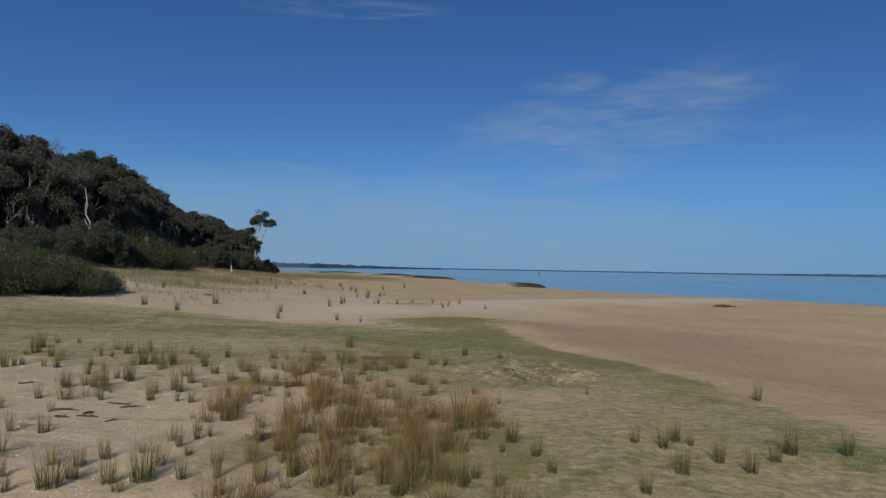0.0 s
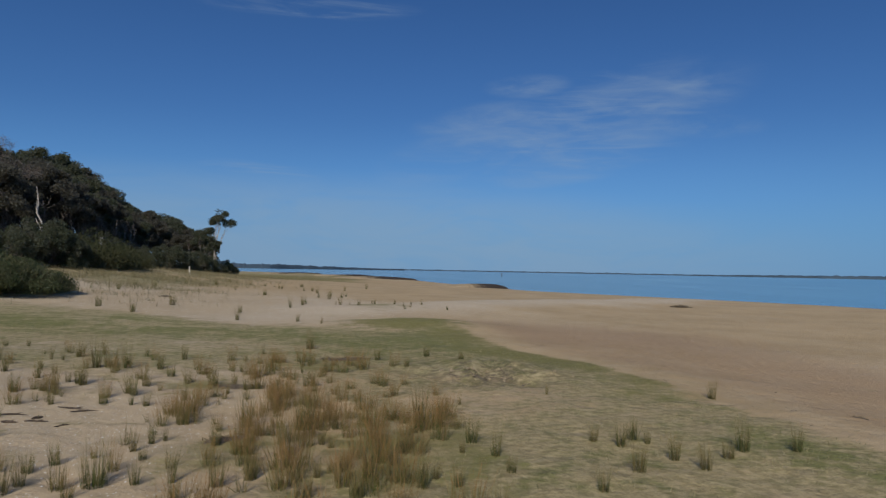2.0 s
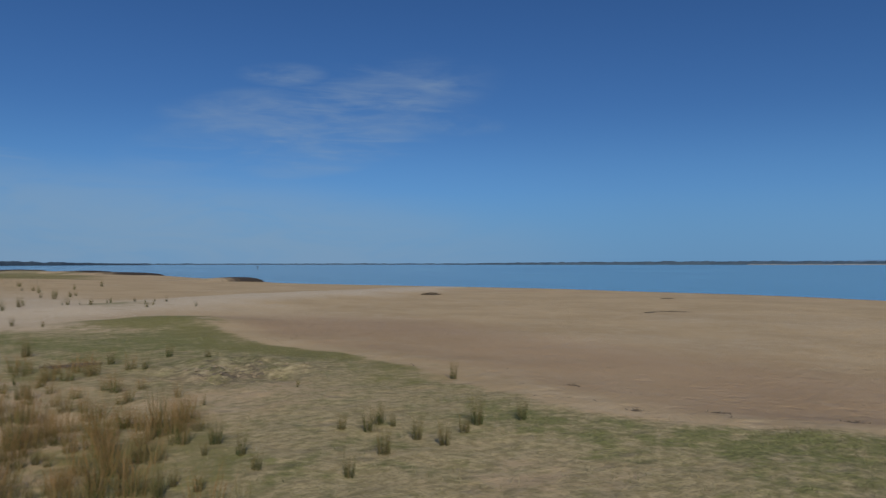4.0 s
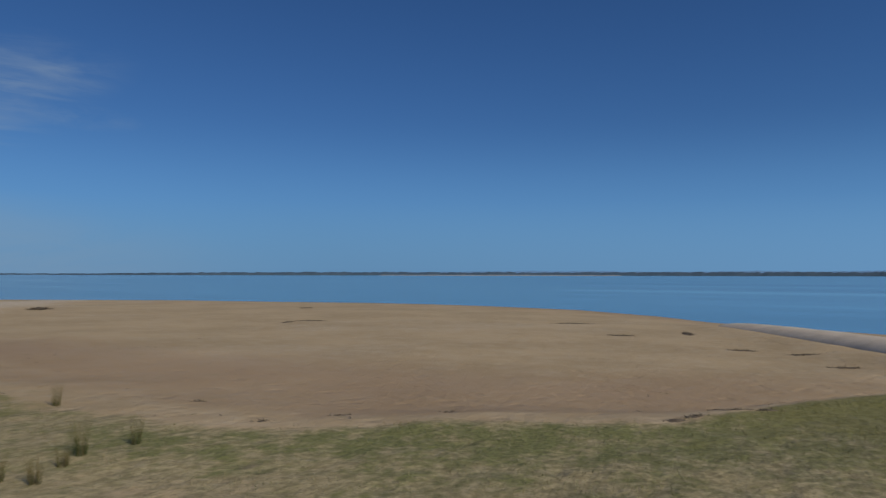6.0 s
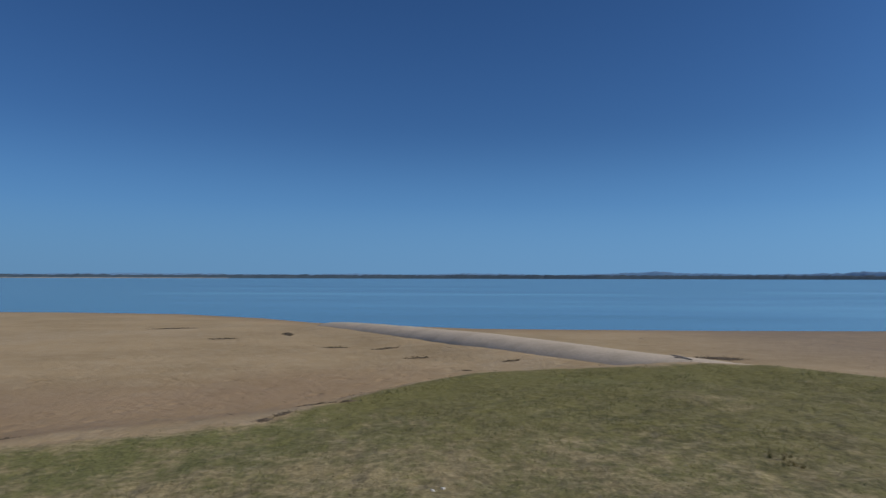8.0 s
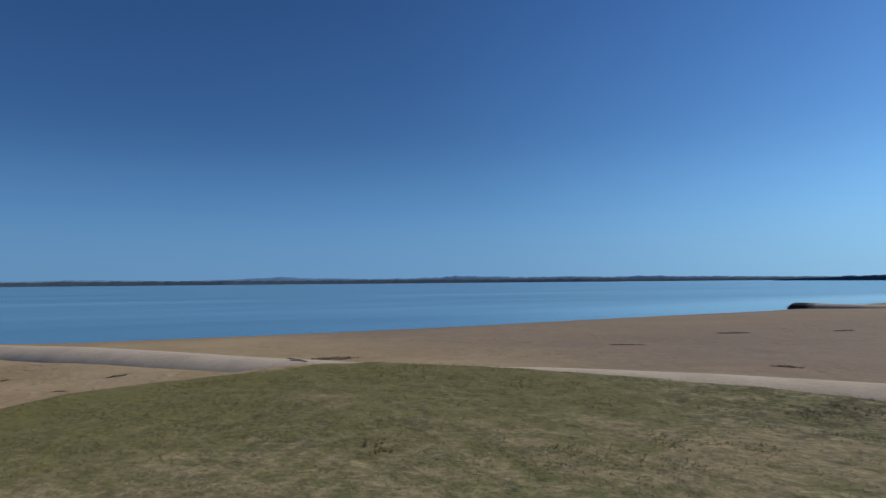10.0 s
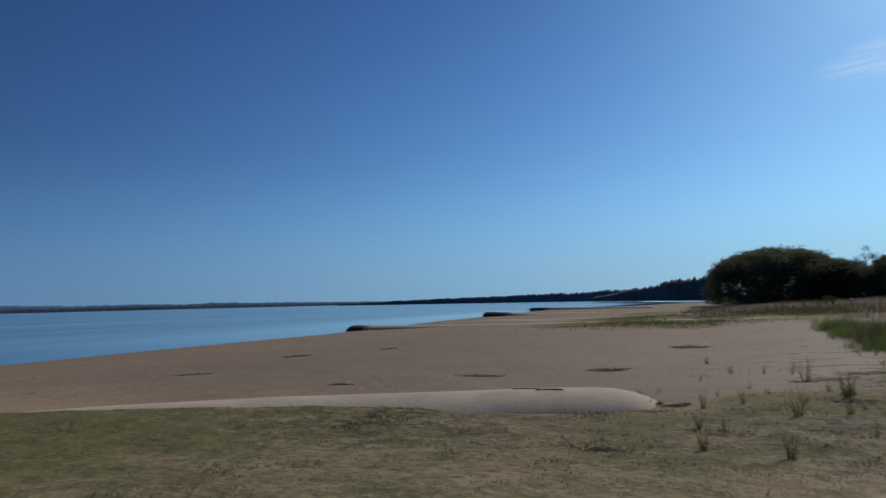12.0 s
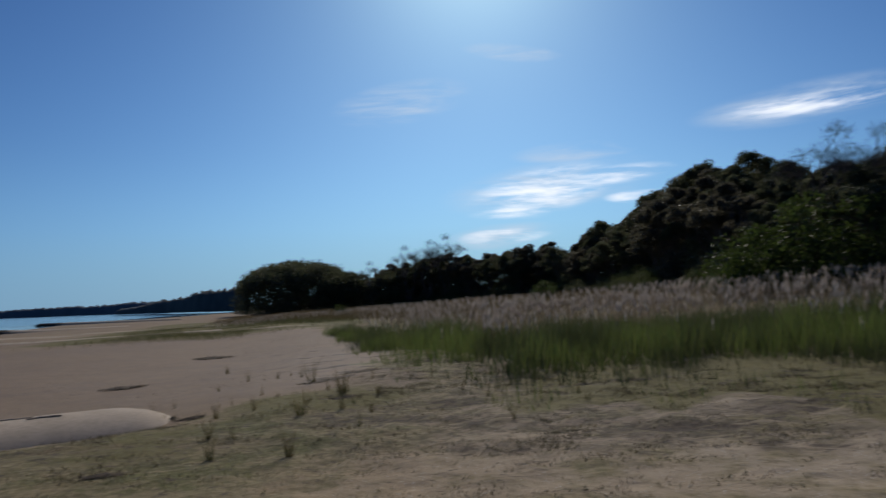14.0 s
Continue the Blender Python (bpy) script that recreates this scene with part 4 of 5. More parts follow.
DARK_TREE = "dark green banksia tree with grey trunk at the wood's edge"
GREY_TREE = "grey-brown coastal tree with bare grey stems in the wood"
kinds = [
    tree("banksia_tree", 11, 10.5, 4.6, LEAF, DARK_TREE, 3, 0.36),
    tree("banksia_tree", 12, 9.0, 4.2, LEAF, DARK_TREE, 2, 0.44),
    tree("tea_tree", 13, 10.0, 4.4, LEAF_GREY, GREY_TREE, 6, 0.42, 16),
    tree("tea_tree", 14, 8.5, 4.0, LEAF_GREY, GREY_TREE, 5, 0.45, 12),
    tree("banksia_tree", 15, 11.5, 4.4, LEAF, DARK_TREE, 3, 0.48),
    tree("tea_tree", 16, 9.5, 4.8, LEAF_GREY, GREY_TREE, 6, 0.40, 16),
]
for k in kinds:
    k["group"] = "trees of the coastal wood"
shrubs = [
    bush("heath_bush", 21, 4.5, 2.6, LEAF_HEATH, "olive green heath bush at the foot of the wood"),
    bush("heath_bush", 22, 3.6, 2.2, LEAF, "dark green shrub at the foot of the wood"),
    bush("tall_thicket", 25, 7.0, 6.0, LEAF, "dense dark green thicket under the trees", 80, 150, 0.28),
    bush("tall_thicket", 26, 6.0, 5.0, LEAF_GREY, "dense grey-brown thicket under the trees", 70, 150, 0.28),
    bush("heath_bush", 23, 5.0, 3.4, LEAF_HEATH, "olive green heath bush at the foot of the wood"),
]
for k in shrubs:
    k["group"] = "shrubs along the wood"
fresh = bush("green_shrub", 24, 4.4, 4.6, LEAF_FRESH, "bright green shrub among dark trees", 40, 140, 0.2)
used = set()


def place(kind, x, y, turn, size, squash=1.0):
    """Stands a kind at a place: the first one itself, later ones as copies."""
    m = pose(x, y, on_ground(x, y) - 0.05, 0, 0, turn)
    if kind.name in used:
        ob = copy_thing(kind, m)
    else:
        used.add(kind.name)
        kind.matrix_basis = m
        ob = kind
    ob.scale = (size, size, size * squash)
    return ob


wood = random.Random(5)
NORTH = ((-44, 26), (-34, 40), (-30, 52), (-28.5, 63), (-29.5, 76), (-33, 98), (-33, 118), (-32, 140))
SOUTH = ((-34, -22), (-31, -38), (-32, -47), (-34, -56), (-38, -74), (-40, -90), (-39, -115), (-25, -135), (-11, -146))
# the rise of the canopy over the horizon, in degrees, by heading
CANOPY = ((-237, 10.5), (-224, 9.4), (-218, 9.0), (-215.8, 9.0), (-215, 10.4), (-213, 9.9), (-209.2, 9.2), (-207.4, 8.2), (-206.8, 6.0), (-203.2, 5.8), (-201, 3.9), (-198.5, 4.4), (-195.7, 3.9), (-190, 3.7), (-187, 3.5), (-183.5, 2.6), (-175, 2.5),
          (9, 0.6), (11.3, 1.0), (12.6, 2.2), (14.7, 3.7), (17, 4.5), (18.5, 5.0), (20.0, 5.3), (20.5, 6.7), (21.6, 7.2), (22.6, 7.3), (24.3, 8.8), (25.6, 8.0), (27.6, 8.3), (28.3, 9.6), (31, 9.8), (40, 11))


def canopy(x, y):
    """How tall the wood stands at a place."""
    h = math.degrees(math.atan2(-x, y))
    h = h - 360 if h > 100 else h
    hs, rise = zip(*CANOPY)
    return EYE + math.hypot(x, y) * math.tan(radians(float(np.interp(h, hs, rise)))) - on_ground(x, y)


TALL = dict(zip((k.name for k in kinds), (10.5, 9.0, 10.0, 8.5, 11.5, 9.5)))


def along(path, step):
    for (ax, ay), (bx, by) in zip(path, path[1:]):
        n = max(1, round(math.hypot(bx - ax, by - ay) / step))
        for i in range(n):
            t = (i + 0.5) / n
            yield ax + (bx - ax) * t, ay + (by - ay) * t, (by - ay), -(bx - ax)


for path, inland in ((NORTH, -1), (SOUTH, 1)):
    for step, depth, lo, hi in ((4.4, 1.0, 0.68, 0.92), (4.0, 6.0, 0.86, 1.02), (5.0, 11.0, 0.88, 0.97), (8, 18.0, 0.8, 0.92)):
        for x, y, nx, ny in along(path, step):
            k = depth * inland / math.hypot(nx, ny)
            x, y = x + nx * k + wood.uniform(-1.3, 1.3), y + ny * k + wood.uniform(-1.3, 1.3)
            kind = wood.choice(kinds)
            share = wood.uniform(lo, hi)
            if inland < 0 and depth < 2:
                share = max(share, 0.84)
            tall = canopy(x, y) * share / TALL[kind.name]
            if tall > 0.25:
                size = min(max(tall, 0.5), 1.25)
                place(kind, x, y, wood.uniform(0, 360), size, tall / size)
    for x, y, nx, ny in along(path, 4.0):
        k = (wood.uniform(7, 12) if inland < 0 else wood.uniform(0.5, 7)) * inland / math.hypot(nx, ny)
        size = min(wood.uniform(0.75, 1.2), canopy(x, y) * (0.45 if inland < 0 else 0.55) / 6)
        if size > 0.2:
            place(wood.choice(shrubs[2:4]), x + nx * k, y + ny * k, wood.uniform(0, 360), size)
    for x, y, nx, ny in along(path, 4.5):  # close the wood below its crowns
        k = wood.uniform(11, 15) * inland / math.hypot(nx, ny)
        size = min(wood.uniform(1.0, 1.3), canopy(x, y) * 0.7 / 6)
        if size > 0.2:
            place(wood.choice(shrubs[2:4]), x + nx * k, y + ny * k, wood.uniform(0, 360), size)
    for x, y, nx, ny in along(path, 3.6):
        k = -2.5 * inland / math.hypot(nx, ny)
        size = min(wood.uniform(0.6, 1.05) * (0.75 if inland < 0 else 1), canopy(x, y) * (0.26 if inland < 0 else 0.5) / 3)
        if size > 0.15:
            place(wood.choice((shrubs[0], shrubs[1], shrubs[4])), x + nx * k + wood.uniform(-1.5, 1.5), y + ny * k + wood.uniform(-1, 1), wood.uniform(0, 360), size)

dome = bush("dense_dome_tree", 33, 25.0, 11.2, LEAF, "wide dense dark green tree with a domed crown", 560, 130, 0.45, 0.0, 0.40)
place(dome, *at(-178.2, 152), 80, 1.0)
low_dome = bush("dense_round_tree", 34, 14.0, 8.2, LEAF, "dense dark rounded tree beside a bigger dome", 200, 130, 0.4, 0.0, 0.6)
place(low_dome, *at(-182.2, 150), 30, 1.0)
place(low_dome, *at(-186.0, 146), 130, 0.95)
place(fresh, *at(-214.6, 45), 40, 1.15)
place(fresh, *at(-218.6, 45), 160, 1.55)
place(fresh, *at(-222.5, 46), 250, 1.45)
place(fresh, *at(-198.5, 84), 160, 0.62)
place(fresh, *at(-181.5, 92), 250, 0.4)

# big rounded shrubs in front of the northern wood
front = bush("coastal_bush", 31, 6.0, 2.5, LEAF_HEATH, "broad olive green coastal bush rooted in the sand", 90, 380, 0.15, 0.9, 0.0, 0.6)
def add_shoots(bush_thing, width, height, seed, number, long):
    """Strap-like shoots that stick out of a bush all over."""
    gen = np.random.default_rng(seed)
    t, r = gen.uniform(0, 2 * math.pi, number), np.sqrt(gen.uniform(0, 1, number)) * width * 0.5
    z = height * (1 - 0.6 * (r / (width * 0.5)) ** 2) * gen.uniform(0.35, 0.98, number)
    v, f, up = blades(gen, np.stack([r * np.cos(t), r * np.sin(t), z], -1), t + gen.normal(0, 0.6, number), np.clip(gen.normal(0.5, 0.4, number), 0, 1.4), gen.uniform(0.4, 1.0, number) * long, gen.uniform(0.018, 0.04, number), gen.uniform(0.2, 1.6, number))
    part("shoot_spray", fill_mesh("shoot_spray", v, f, SHOOT, False, up=up), bush_thing, "long strap-like olive shoots")


SHOOT = blade_material("bush_shoots", (0.040, 0.052, 0.020), (0.085, 0.095, 0.040), (0.15, 0.13, 0.07), 0.5)
add_shoots(front, 6.0, 2.5, 61, 2600, 0.5)
for h, d, turn, size in ((25.2, 33.5, 0, 0.62), (27.4, 31.8, 80, 0.78), (30.4, 31.4, 170, 0.85), (33.8, 33, 230, 0.95), (27.8, 36.5, 20, 0.8), (31.5, 38, 120, 0.95)):
    place(front, *at(h, d), turn, size, 0.78)
round_shrub = bush("round_shrub", 36, 4.6, 3.6, LEAF, "dark rounded shrub below the wood", 70, 260, 0.15, 0.1, 0.5)
for h, d, turn, size in ((24.2, 55, 0, 0.98), (23.1, 56, 90, 0.8), (26.4, 52, 200, 0.7), (28.5, 48, 30, 0.7)):
    place(round_shrub, *at(h, d), turn, size)
olive_shrub = bush("olive_shrub", 37, 5.4, 3.4, leaf_material("olive_leaves", (0.042, 0.048, 0.020), (0.070, 0.072, 0.032), (0.085, 0.075, 0.042)), "olive shrub with feathery foliage below the wood", 60, 260, 0.15, 0.0)
for h, d, turn, size in ((21.2, 60, 0, 0.95), (19.7, 62, 130, 0.8), (18.2, 66, 60, 0.6)):
    place(olive_shrub, *at(h, d), turn, size)
for i, (h, d, size) in enumerate(((13.6, 104, 0.62), (13.0, 98, 0.52), (14.4, 100, 0.6), (12.9, 110, 0.5))):
    place(kinds[(0, 4, 2, 0)[i]], *at(h, d), 70 * i, size)
for h, d, turn, size in ((17.0, 79, 0, 0.7), (15.6, 84, 0, 0.85), (14.7, 86, 60, 0.7), (13.0, 92, 40, 0.7), (13.7, 90, 120, 0.8), (11.75, 108, 10, 0.75), (11.2, 112, 70, 0.6)):
    place(round_shrub, *at(h, d), turn, size)

lone = tree("lone_tree", 41, 9.6, 1.9, LEAF, "slender lone tree with a small tufted crown", 2, 0.76, 5, 14, 150, 0.16, (1.0, 0.4), PALE_BARK, 0.8, 1.1, 0.58)
place(lone, *at(12.6, 104), 0, 1.0)
bare = tree("leafless_tree", 42, 10.5, 4.0, BARK, "leafless grey twiggy tree above the wood", 3, 0.45, 14, 7, 26, 0.9, (0, 0), BARK, 0.75, 0.04)
bare["group"] = "leafless trees in the wood"
for h, d, size, turn in ((-184.2, 142, 0.95, 0), (-187.2, 139, 1.18, 0), (-189.0, 139, 1.25, 160), (-190.6, 136, 1.3, 60), (-220.2, 52, 1.05, 130), (-223, 52, 1.0, 220), (27.0, 68, 0.95, 20)):
    place(bare, *at(h, d), turn, size)


def stem_thicket(name, seed, height, spread, stems, label):
    """Slender leaning grey stems that fork above, without leaves."""
    rnd = random.Random(seed)
    root = new(name)
    root.empty_display_size = 0.1
    for _ in range(stems):
        verts, faces = [], []
        foot = Vector((rnd.uniform(-spread, spread), rnd.uniform(-spread, spread) * 0.6, -0.2))
        top = foot + Vector((rnd.gauss(0, 0.9), rnd.gauss(0, 0.6), height * rnd.uniform(0.7, 1.0)))
        pts = bent(rnd, foot, top, 6, 0.22)
        r0 = rnd.uniform(0.045, 0.09)
        limb(verts, faces, pts, [r0 * (1 - 0.12 * i) for i in range(7)], 6)
        for _ in range(4):
            j = rnd.randint(2, 5)
            tip = pts[j] + Vector((rnd.gauss(0, 0.9), rnd.gauss(0, 0.6), rnd.uniform(0.5, 1.7)))
            limb(verts, faces, bent(rnd, pts[j], tip, 4, 0.12), [r0 * 0.55, r0 * 0.45, r0 * 0.35, r0 * 0.25, r0 * 0.12], 5)
        part("stem", link_mesh("stem", [tuple(q) for q in verts], faces, STEM_BARK), root)
    return tagged(root, label, "tree stems", group="bare stems at the wood's edge")


STEM_BARK = bark_material("dry_grey_stems", (0.10, 0.085, 0.07), (0.20, 0.17, 0.15))
thickets = [stem_thicket("bare_stems", 54 + i, 5.2, 1.5, 6, "slender bare grey stems under the crowns of the wood") for i in range(3)]
stems_rnd = random.Random(17)
for x, y, nx, ny in along(NORTH[2:6], 2.3):
    k = stems_rnd.uniform(-1.4, 0.6) / math.hypot(nx, ny)
    place(stems_rnd.choice(thickets), x - nx * k, y - ny * k, stems_rnd.uniform(0, 360), min(1.0, canopy(x, y) * 0.62 / 5.2))


def dead_tree(name, seed, height, lean, label):
    """A bleached dead trunk with a few broken limbs."""
    rnd = random.Random(seed)
    root = new(name)
    root.empty_display_size = 0.1
    verts, faces = [], []
    pts = bent(rnd, Vector((0, 0, -0.3)), Vector((lean, 0.2, height)), 9, 0.22)
    limb(verts, faces, pts, [0.15 * (1 - 0.088 * i) for i in range(10)], 8)
    trunk = part("trunk", link_mesh("trunk", [tuple(q) for q in verts], faces, PALE_BARK), root)
    for k, dx, up in ((1, -2.3, 1.6), (3, -1.0, 2.2), (6, 0.4, 1.2)):
        v, f = [], []
        limb(v, f, bent(rnd, pts[k], pts[k] + Vector((dx, rnd.uniform(-0.5, 0.5), up)), 5, 0.12), [0.10, 0.09, 0.075, 0.06, 0.04, 0.02], 6)
        part("limb", link_mesh("limb", [tuple(q) for q in v], f, PALE_BARK), trunk)
    return tagged(root, label, "dead tree")


place(dead_tree("dead_tree", 51, 7.6, -1.5, "bleached dead forked tree at the wood's edge"), *at(23.9, 57.4), -20, 0.76)
place(dead_tree("dead_stump", 52, 2.9, 0.3, "short bleached dead trunk at the wood's edge"), *at(20.3, 66), 100, 0.85)


# ---- blades: rushes, reeds, turf ----
def tuft_mesh(seed, count, height, spread, width, material, splay=0.35):
    gen = np.random.default_rng(seed)
    r, t = spread * np.sqrt(gen.uniform(0, 1, count)), gen.uniform(0, 2 * math.pi, count)
    foot = np.stack([r * np.cos(t), r * np.sin(t), np.full(count, -0.02)], -1)
    head = t + gen.normal(0, 0.7, count)
    v, f, up = blades(gen, foot, head, np.abs(gen.normal(0.05, splay * 0.5, count)), height * gen.uniform(0.3, 1.08, count), width * gen.uniform(0.6, 1.3, count), gen.uniform(0, splay, count))
    return fill_mesh("rush_tuft", v, f, material, False, up=up)


GREEN_TUFT = [tuft_mesh(60 + i, 56 + 13 * i, 1.0, 0.10 + 0.03 * i, 0.0135, RUSH, 0.3) for i in range(5)]
TAWNY_TUFT = [tuft_mesh(70 + i, 62 + 14 * i, 1.0, 0.19 + 0.05 * i, 0.0125, RUSH_RED, 0.5) for i in range(5)]
SPARSE_TUFT = [tuft_mesh(80 + i, 16 + 4 * i, 1.0, 0.12, 0.020, RUSH, 0.5) for i in range(4)]
tuft_rnd = random.Random(9)


def rush(meshes, x, y, h, label, group):
    me = tuft_rnd.choice(meshes)
    ob = new("tawny_rush" if me in TAWNY_TUFT else "thin_rush" if me in SPARSE_TUFT else "rush_tuft", me)
    wide = h * tuft_rnd.uniform(0.85, 1.25)
    ob.matrix_basis = pose(x, y, on_ground(x, y) - 0.005, 0, 0, tuft_rnd.uniform(0, 360)) @ Matrix.Diagonal((wide * 1.12, wide * 1.12, h * 1.3, 1))
    return tagged(ob, label, "rush tuft", group=group)


OPEN_RUSHES = (
    (-6.39, 12.61, 0.35), (-6.74, 13.48, 0.31), (-6.86, 14.29, 0.16), (-6.49, 14.39, 0.16), (-5.03, 12.43, 0.16), (-4.92, 12.86, 0.28), (-4.24, 11.72, 0.48),
    (-4.04, 11.79, 0.31), (-3.77, 11.73, 0.40), (-5.30, 11.13, 0.28), (-4.53, 10.96, 0.17), (-4.63, 10.65, 0.28), (-4.05, 9.52, 0.19), (-4.33, 9.39, 0.25),
    (-3.80, 10.13, 0.29), (-4.07, 10.32, 0.18), (-2.98, 9.44, 0.28), (-2.97, 10.12, 0.24), (-3.22, 11.60, 0.34), (-2.87, 10.93, 0.18), (-3.08, 8.89, 0.17),
    (-3.62, 8.77, 0.16))
NEAR_RUSHES = (
    (-3.79, 7.20, 0.20), (-3.48, 7.21, 0.18), (-2.48, 6.24, 0.21), (-2.51, 5.73, 0.23), (-2.59, 5.54, 0.28), (-2.21, 5.66, 0.20), (-2.59, 6.04, 0.18),
    (-1.97, 5.73, 0.35), (-2.00, 6.65, 0.20), (-1.84, 6.38, 0.14), (-1.69, 5.74, 0.18), (-1.95, 6.98, 0.22), (-1.85, 7.08, 0.15), (-1.92, 7.93, 0.30),
    (-1.31, 5.38, 0.18), (-1.45, 5.84, 0.27), (-1.09, 5.73, 0.24), (-6.08, 11.12, 0.31), (-6.00, 11.25, 0.23), (-5.98, 11.43, 0.16), (-2.85, 5.45, 0.18))
MIXED_RUSHES = (
    (-0.39, 7.07, 0.20), (-0.36, 6.05, 0.20), (0.07, 5.97, 0.29), (0.27, 6.38, 0.29), (1.07, 7.05, 0.29), (0.93, 6.71, 0.15), (1.22, 6.57, 0.25),
    (1.25, 6.02, 0.18), (1.17, 13.72, 0.25), (0.68, 11.87, 0.19), (0.22, 13.25, 0.27), (0.48, 5.73, 0.24), (0.61, 5.97, 0.15), (1.20, 8.97, 0.15),
    (2.53, 9.74, 0.14), (-0.42, 5.50, 0.23), (0.63, 8.05, 0.43), (-2.16, 22.04, 0.27), (-1.35, 20.86, 0.19), (-1.16, 14.87, 0.37), (1.67, 12.31, 0.18),
    (-0.03, 5.56, 0.21), (0.77, 5.75, 0.19))
TAWNY_RUSHES = (
    (-0.62, 7.71, 0.44), (-0.67, 6.67, 0.33), (-0.05, 6.58, 0.35), (0.77, 7.20, 0.35), (0.10, 7.88, 0.35), (0.43, 7.35, 0.27), (-0.63, 5.71, 0.31),
    (-1.03, 7.30, 0.36), (-1.23, 7.76, 0.35), (-1.11, 8.64, 0.32), (-0.25, 7.72, 0.25), (0.16, 6.50, 0.32), (0.51, 6.76, 0.25), (0.70, 7.76, 0.32),
    (0.32, 8.26, 0.30), (0.02, 8.80, 0.29), (-0.15, 7.38, 0.27), (-0.65, 8.89, 0.29), (-0.86, 7.35, 0.30), (-0.87, 5.98, 0.22), (0.90, 8.17, 0.30),
    (0.37, 6.74, 0.22), (0.14, 7.17, 0.29), (-0.52, 5.99, 0.27), (0.75, 5.08, 0.34), (0.95, 4.95, 0.24))
TURF_RUSHES = (
    (4.83, 9.50, 0.25), (2.53, 6.88, 0.21), (2.74, 7.13, 0.18), (2.31, 7.07, 0.15), (2.84, 6.98, 0.13), (2.86, 6.41, 0.21), (2.37, 6.03, 0.21),
    (3.01, 6.10, 0.21), (3.40, 6.44, 0.16), (3.65, 6.63, 0.28), (4.21, 6.63, 0.24), (1.90, 5.58, 0.18))
SOUTH_RUSHES = ((0.30, -11.08, 0.42), (0.35, -8.36, 0.34), (1.24, -8.55, 0.30), (1.11, -9.53, 0.22), (-0.37, -13.3, 0.5), (0.2, -15.9, 0.5), (2.86, -14.7, 0.22), (3.1, -14.2, 0.3), (2.7, -13.1, 0.16), (2.5, -12.9, 0.13))
for x, y, h in OPEN_RUSHES + NEAR_RUSHES:
    rush(GREEN_TUFT, x, y, h, "green rush tuft growing in pale shelly sand", "rush tufts in open sand")
for x, y, h in MIXED_RUSHES:
    rush(GREEN_TUFT, x, y, h, "olive green rush tuft in sparse turf", "rush tufts in the turf")
for x, y, h in TAWNY_RUSHES:
    rush(TAWNY_TUFT + GREEN_TUFT[2:4], x, y, h, "dense tawny red-brown rush tuft with green foot", "tawny rush tufts")
for x, y, h in TURF_RUSHES:
    rush(GREEN_TUFT, x, y, h * 1.2, "dark green rush tuft standing in short turf", "rush tufts in the turf")
for x, y, h in SOUTH_RUSHES:
    rush(SPARSE_TUFT, x, y, h, "thin dark rush tuft on bare sandy turf", "thin rush tufts")
for _ in range(46):  # scattered on the sand towards the northern wood
    y = tuft_rnd.uniform(19, 62)
    x = tuft_rnd.uniform(-14 - 0.1 * y, 1.5 - 0.02 * y)
    rush(GREEN_TUFT, x, y, tuft_rnd.uniform(0.22, 0.5), "grey green rush tuft in wind-blown sand", "rush tufts in the northern sand")
for _ in range(84):
    x, y = tuft_rnd.gauss(-0.4, 1.2), max(5.1, tuft_rnd.gauss(7.1, 1.7))
    x = x if x < 1.25 else x - 2
    rush(TAWNY_TUFT, x, y, tuft_rnd.uniform(0.14, 0.34), "dense tawny red-brown rush tuft with green foot", "tawny rush tufts")
for _ in range(60):
    x, y = tuft_rnd.gauss(-1.0, 0.8), tuft_rnd.uniform(8.4, 13.2)
    rush(TAWNY_TUFT[:3] + SPARSE_TUFT[:1], x, y, tuft_rnd.uniform(0.16, 0.34), "thin brown rush tuft in sparse turf", "tawny rush tufts")
for _ in range(125):
    x, y = tuft_rnd.uniform(-7.0, -0.6), tuft_rnd.uniform(5.3, 14)
    rush(SPARSE_TUFT[:2] + GREEN_TUFT[:3] + TAWNY_TUFT[:2], x, y, tuft_rnd.uniform(0.13, 0.30), "small rush seedling in pale shelly sand", "rush tufts in open sand")
for _ in range(9):
    rush(GREEN_TUFT, tuft_rnd.gauss(6.87, 0.16), tuft_rnd.gauss(-2.89, 0.12), tuft_rnd.uniform(0.05, 0.1), "low dark green tuft in short turf", "rush tufts in the turf")
for _ in range(12):
    rush(GREEN_TUFT, tuft_rnd.gauss(0.3, 1.4), tuft_rnd.gauss(29.3, 1.0), tuft_rnd.uniform(0.12, 0.25), "grey green rush tuft in wind-blown sand", "rush tufts in the northern sand")
for _ in range(14):  # in the mossy patch
    x, y = tuft_rnd.gauss(0.0, 0.8), tuft_rnd.gauss(-12.7, 0.8)
    rush(SPARSE_TUFT + GREEN_TUFT[:1], x, y, tuft_rnd.uniform(0.14, 0.36), "thin dark rush tuft on bare sandy turf", "thin rush tufts")
for _ in range(26):  # around the reed bed
    h = tuft_rnd.uniform(-206, -171)
    x, y = at(h, tuft_rnd.uniform(9.5, 15 + 8 * (h > -190)))
    rush(SPARSE_TUFT, x, y, tuft_rnd.uniform(0.12, 0.3), "thin dark rush tuft on bare sandy turf", "thin rush tufts")


def stuff(name, me, label, category):
    return tagged(new(name, me), label, category, kind="stuff")


def scatter(gen, n, x0, x1, y0, y1, keep):
    """Random plan points where keep(x, y), a chance, allows."""
    x, y = gen.uniform(x0, x1, n), gen.uniform(y0, y1, n)
    ok = gen.uniform(0, 1, n) < keep(x, y)
    return x[ok], y[ok]


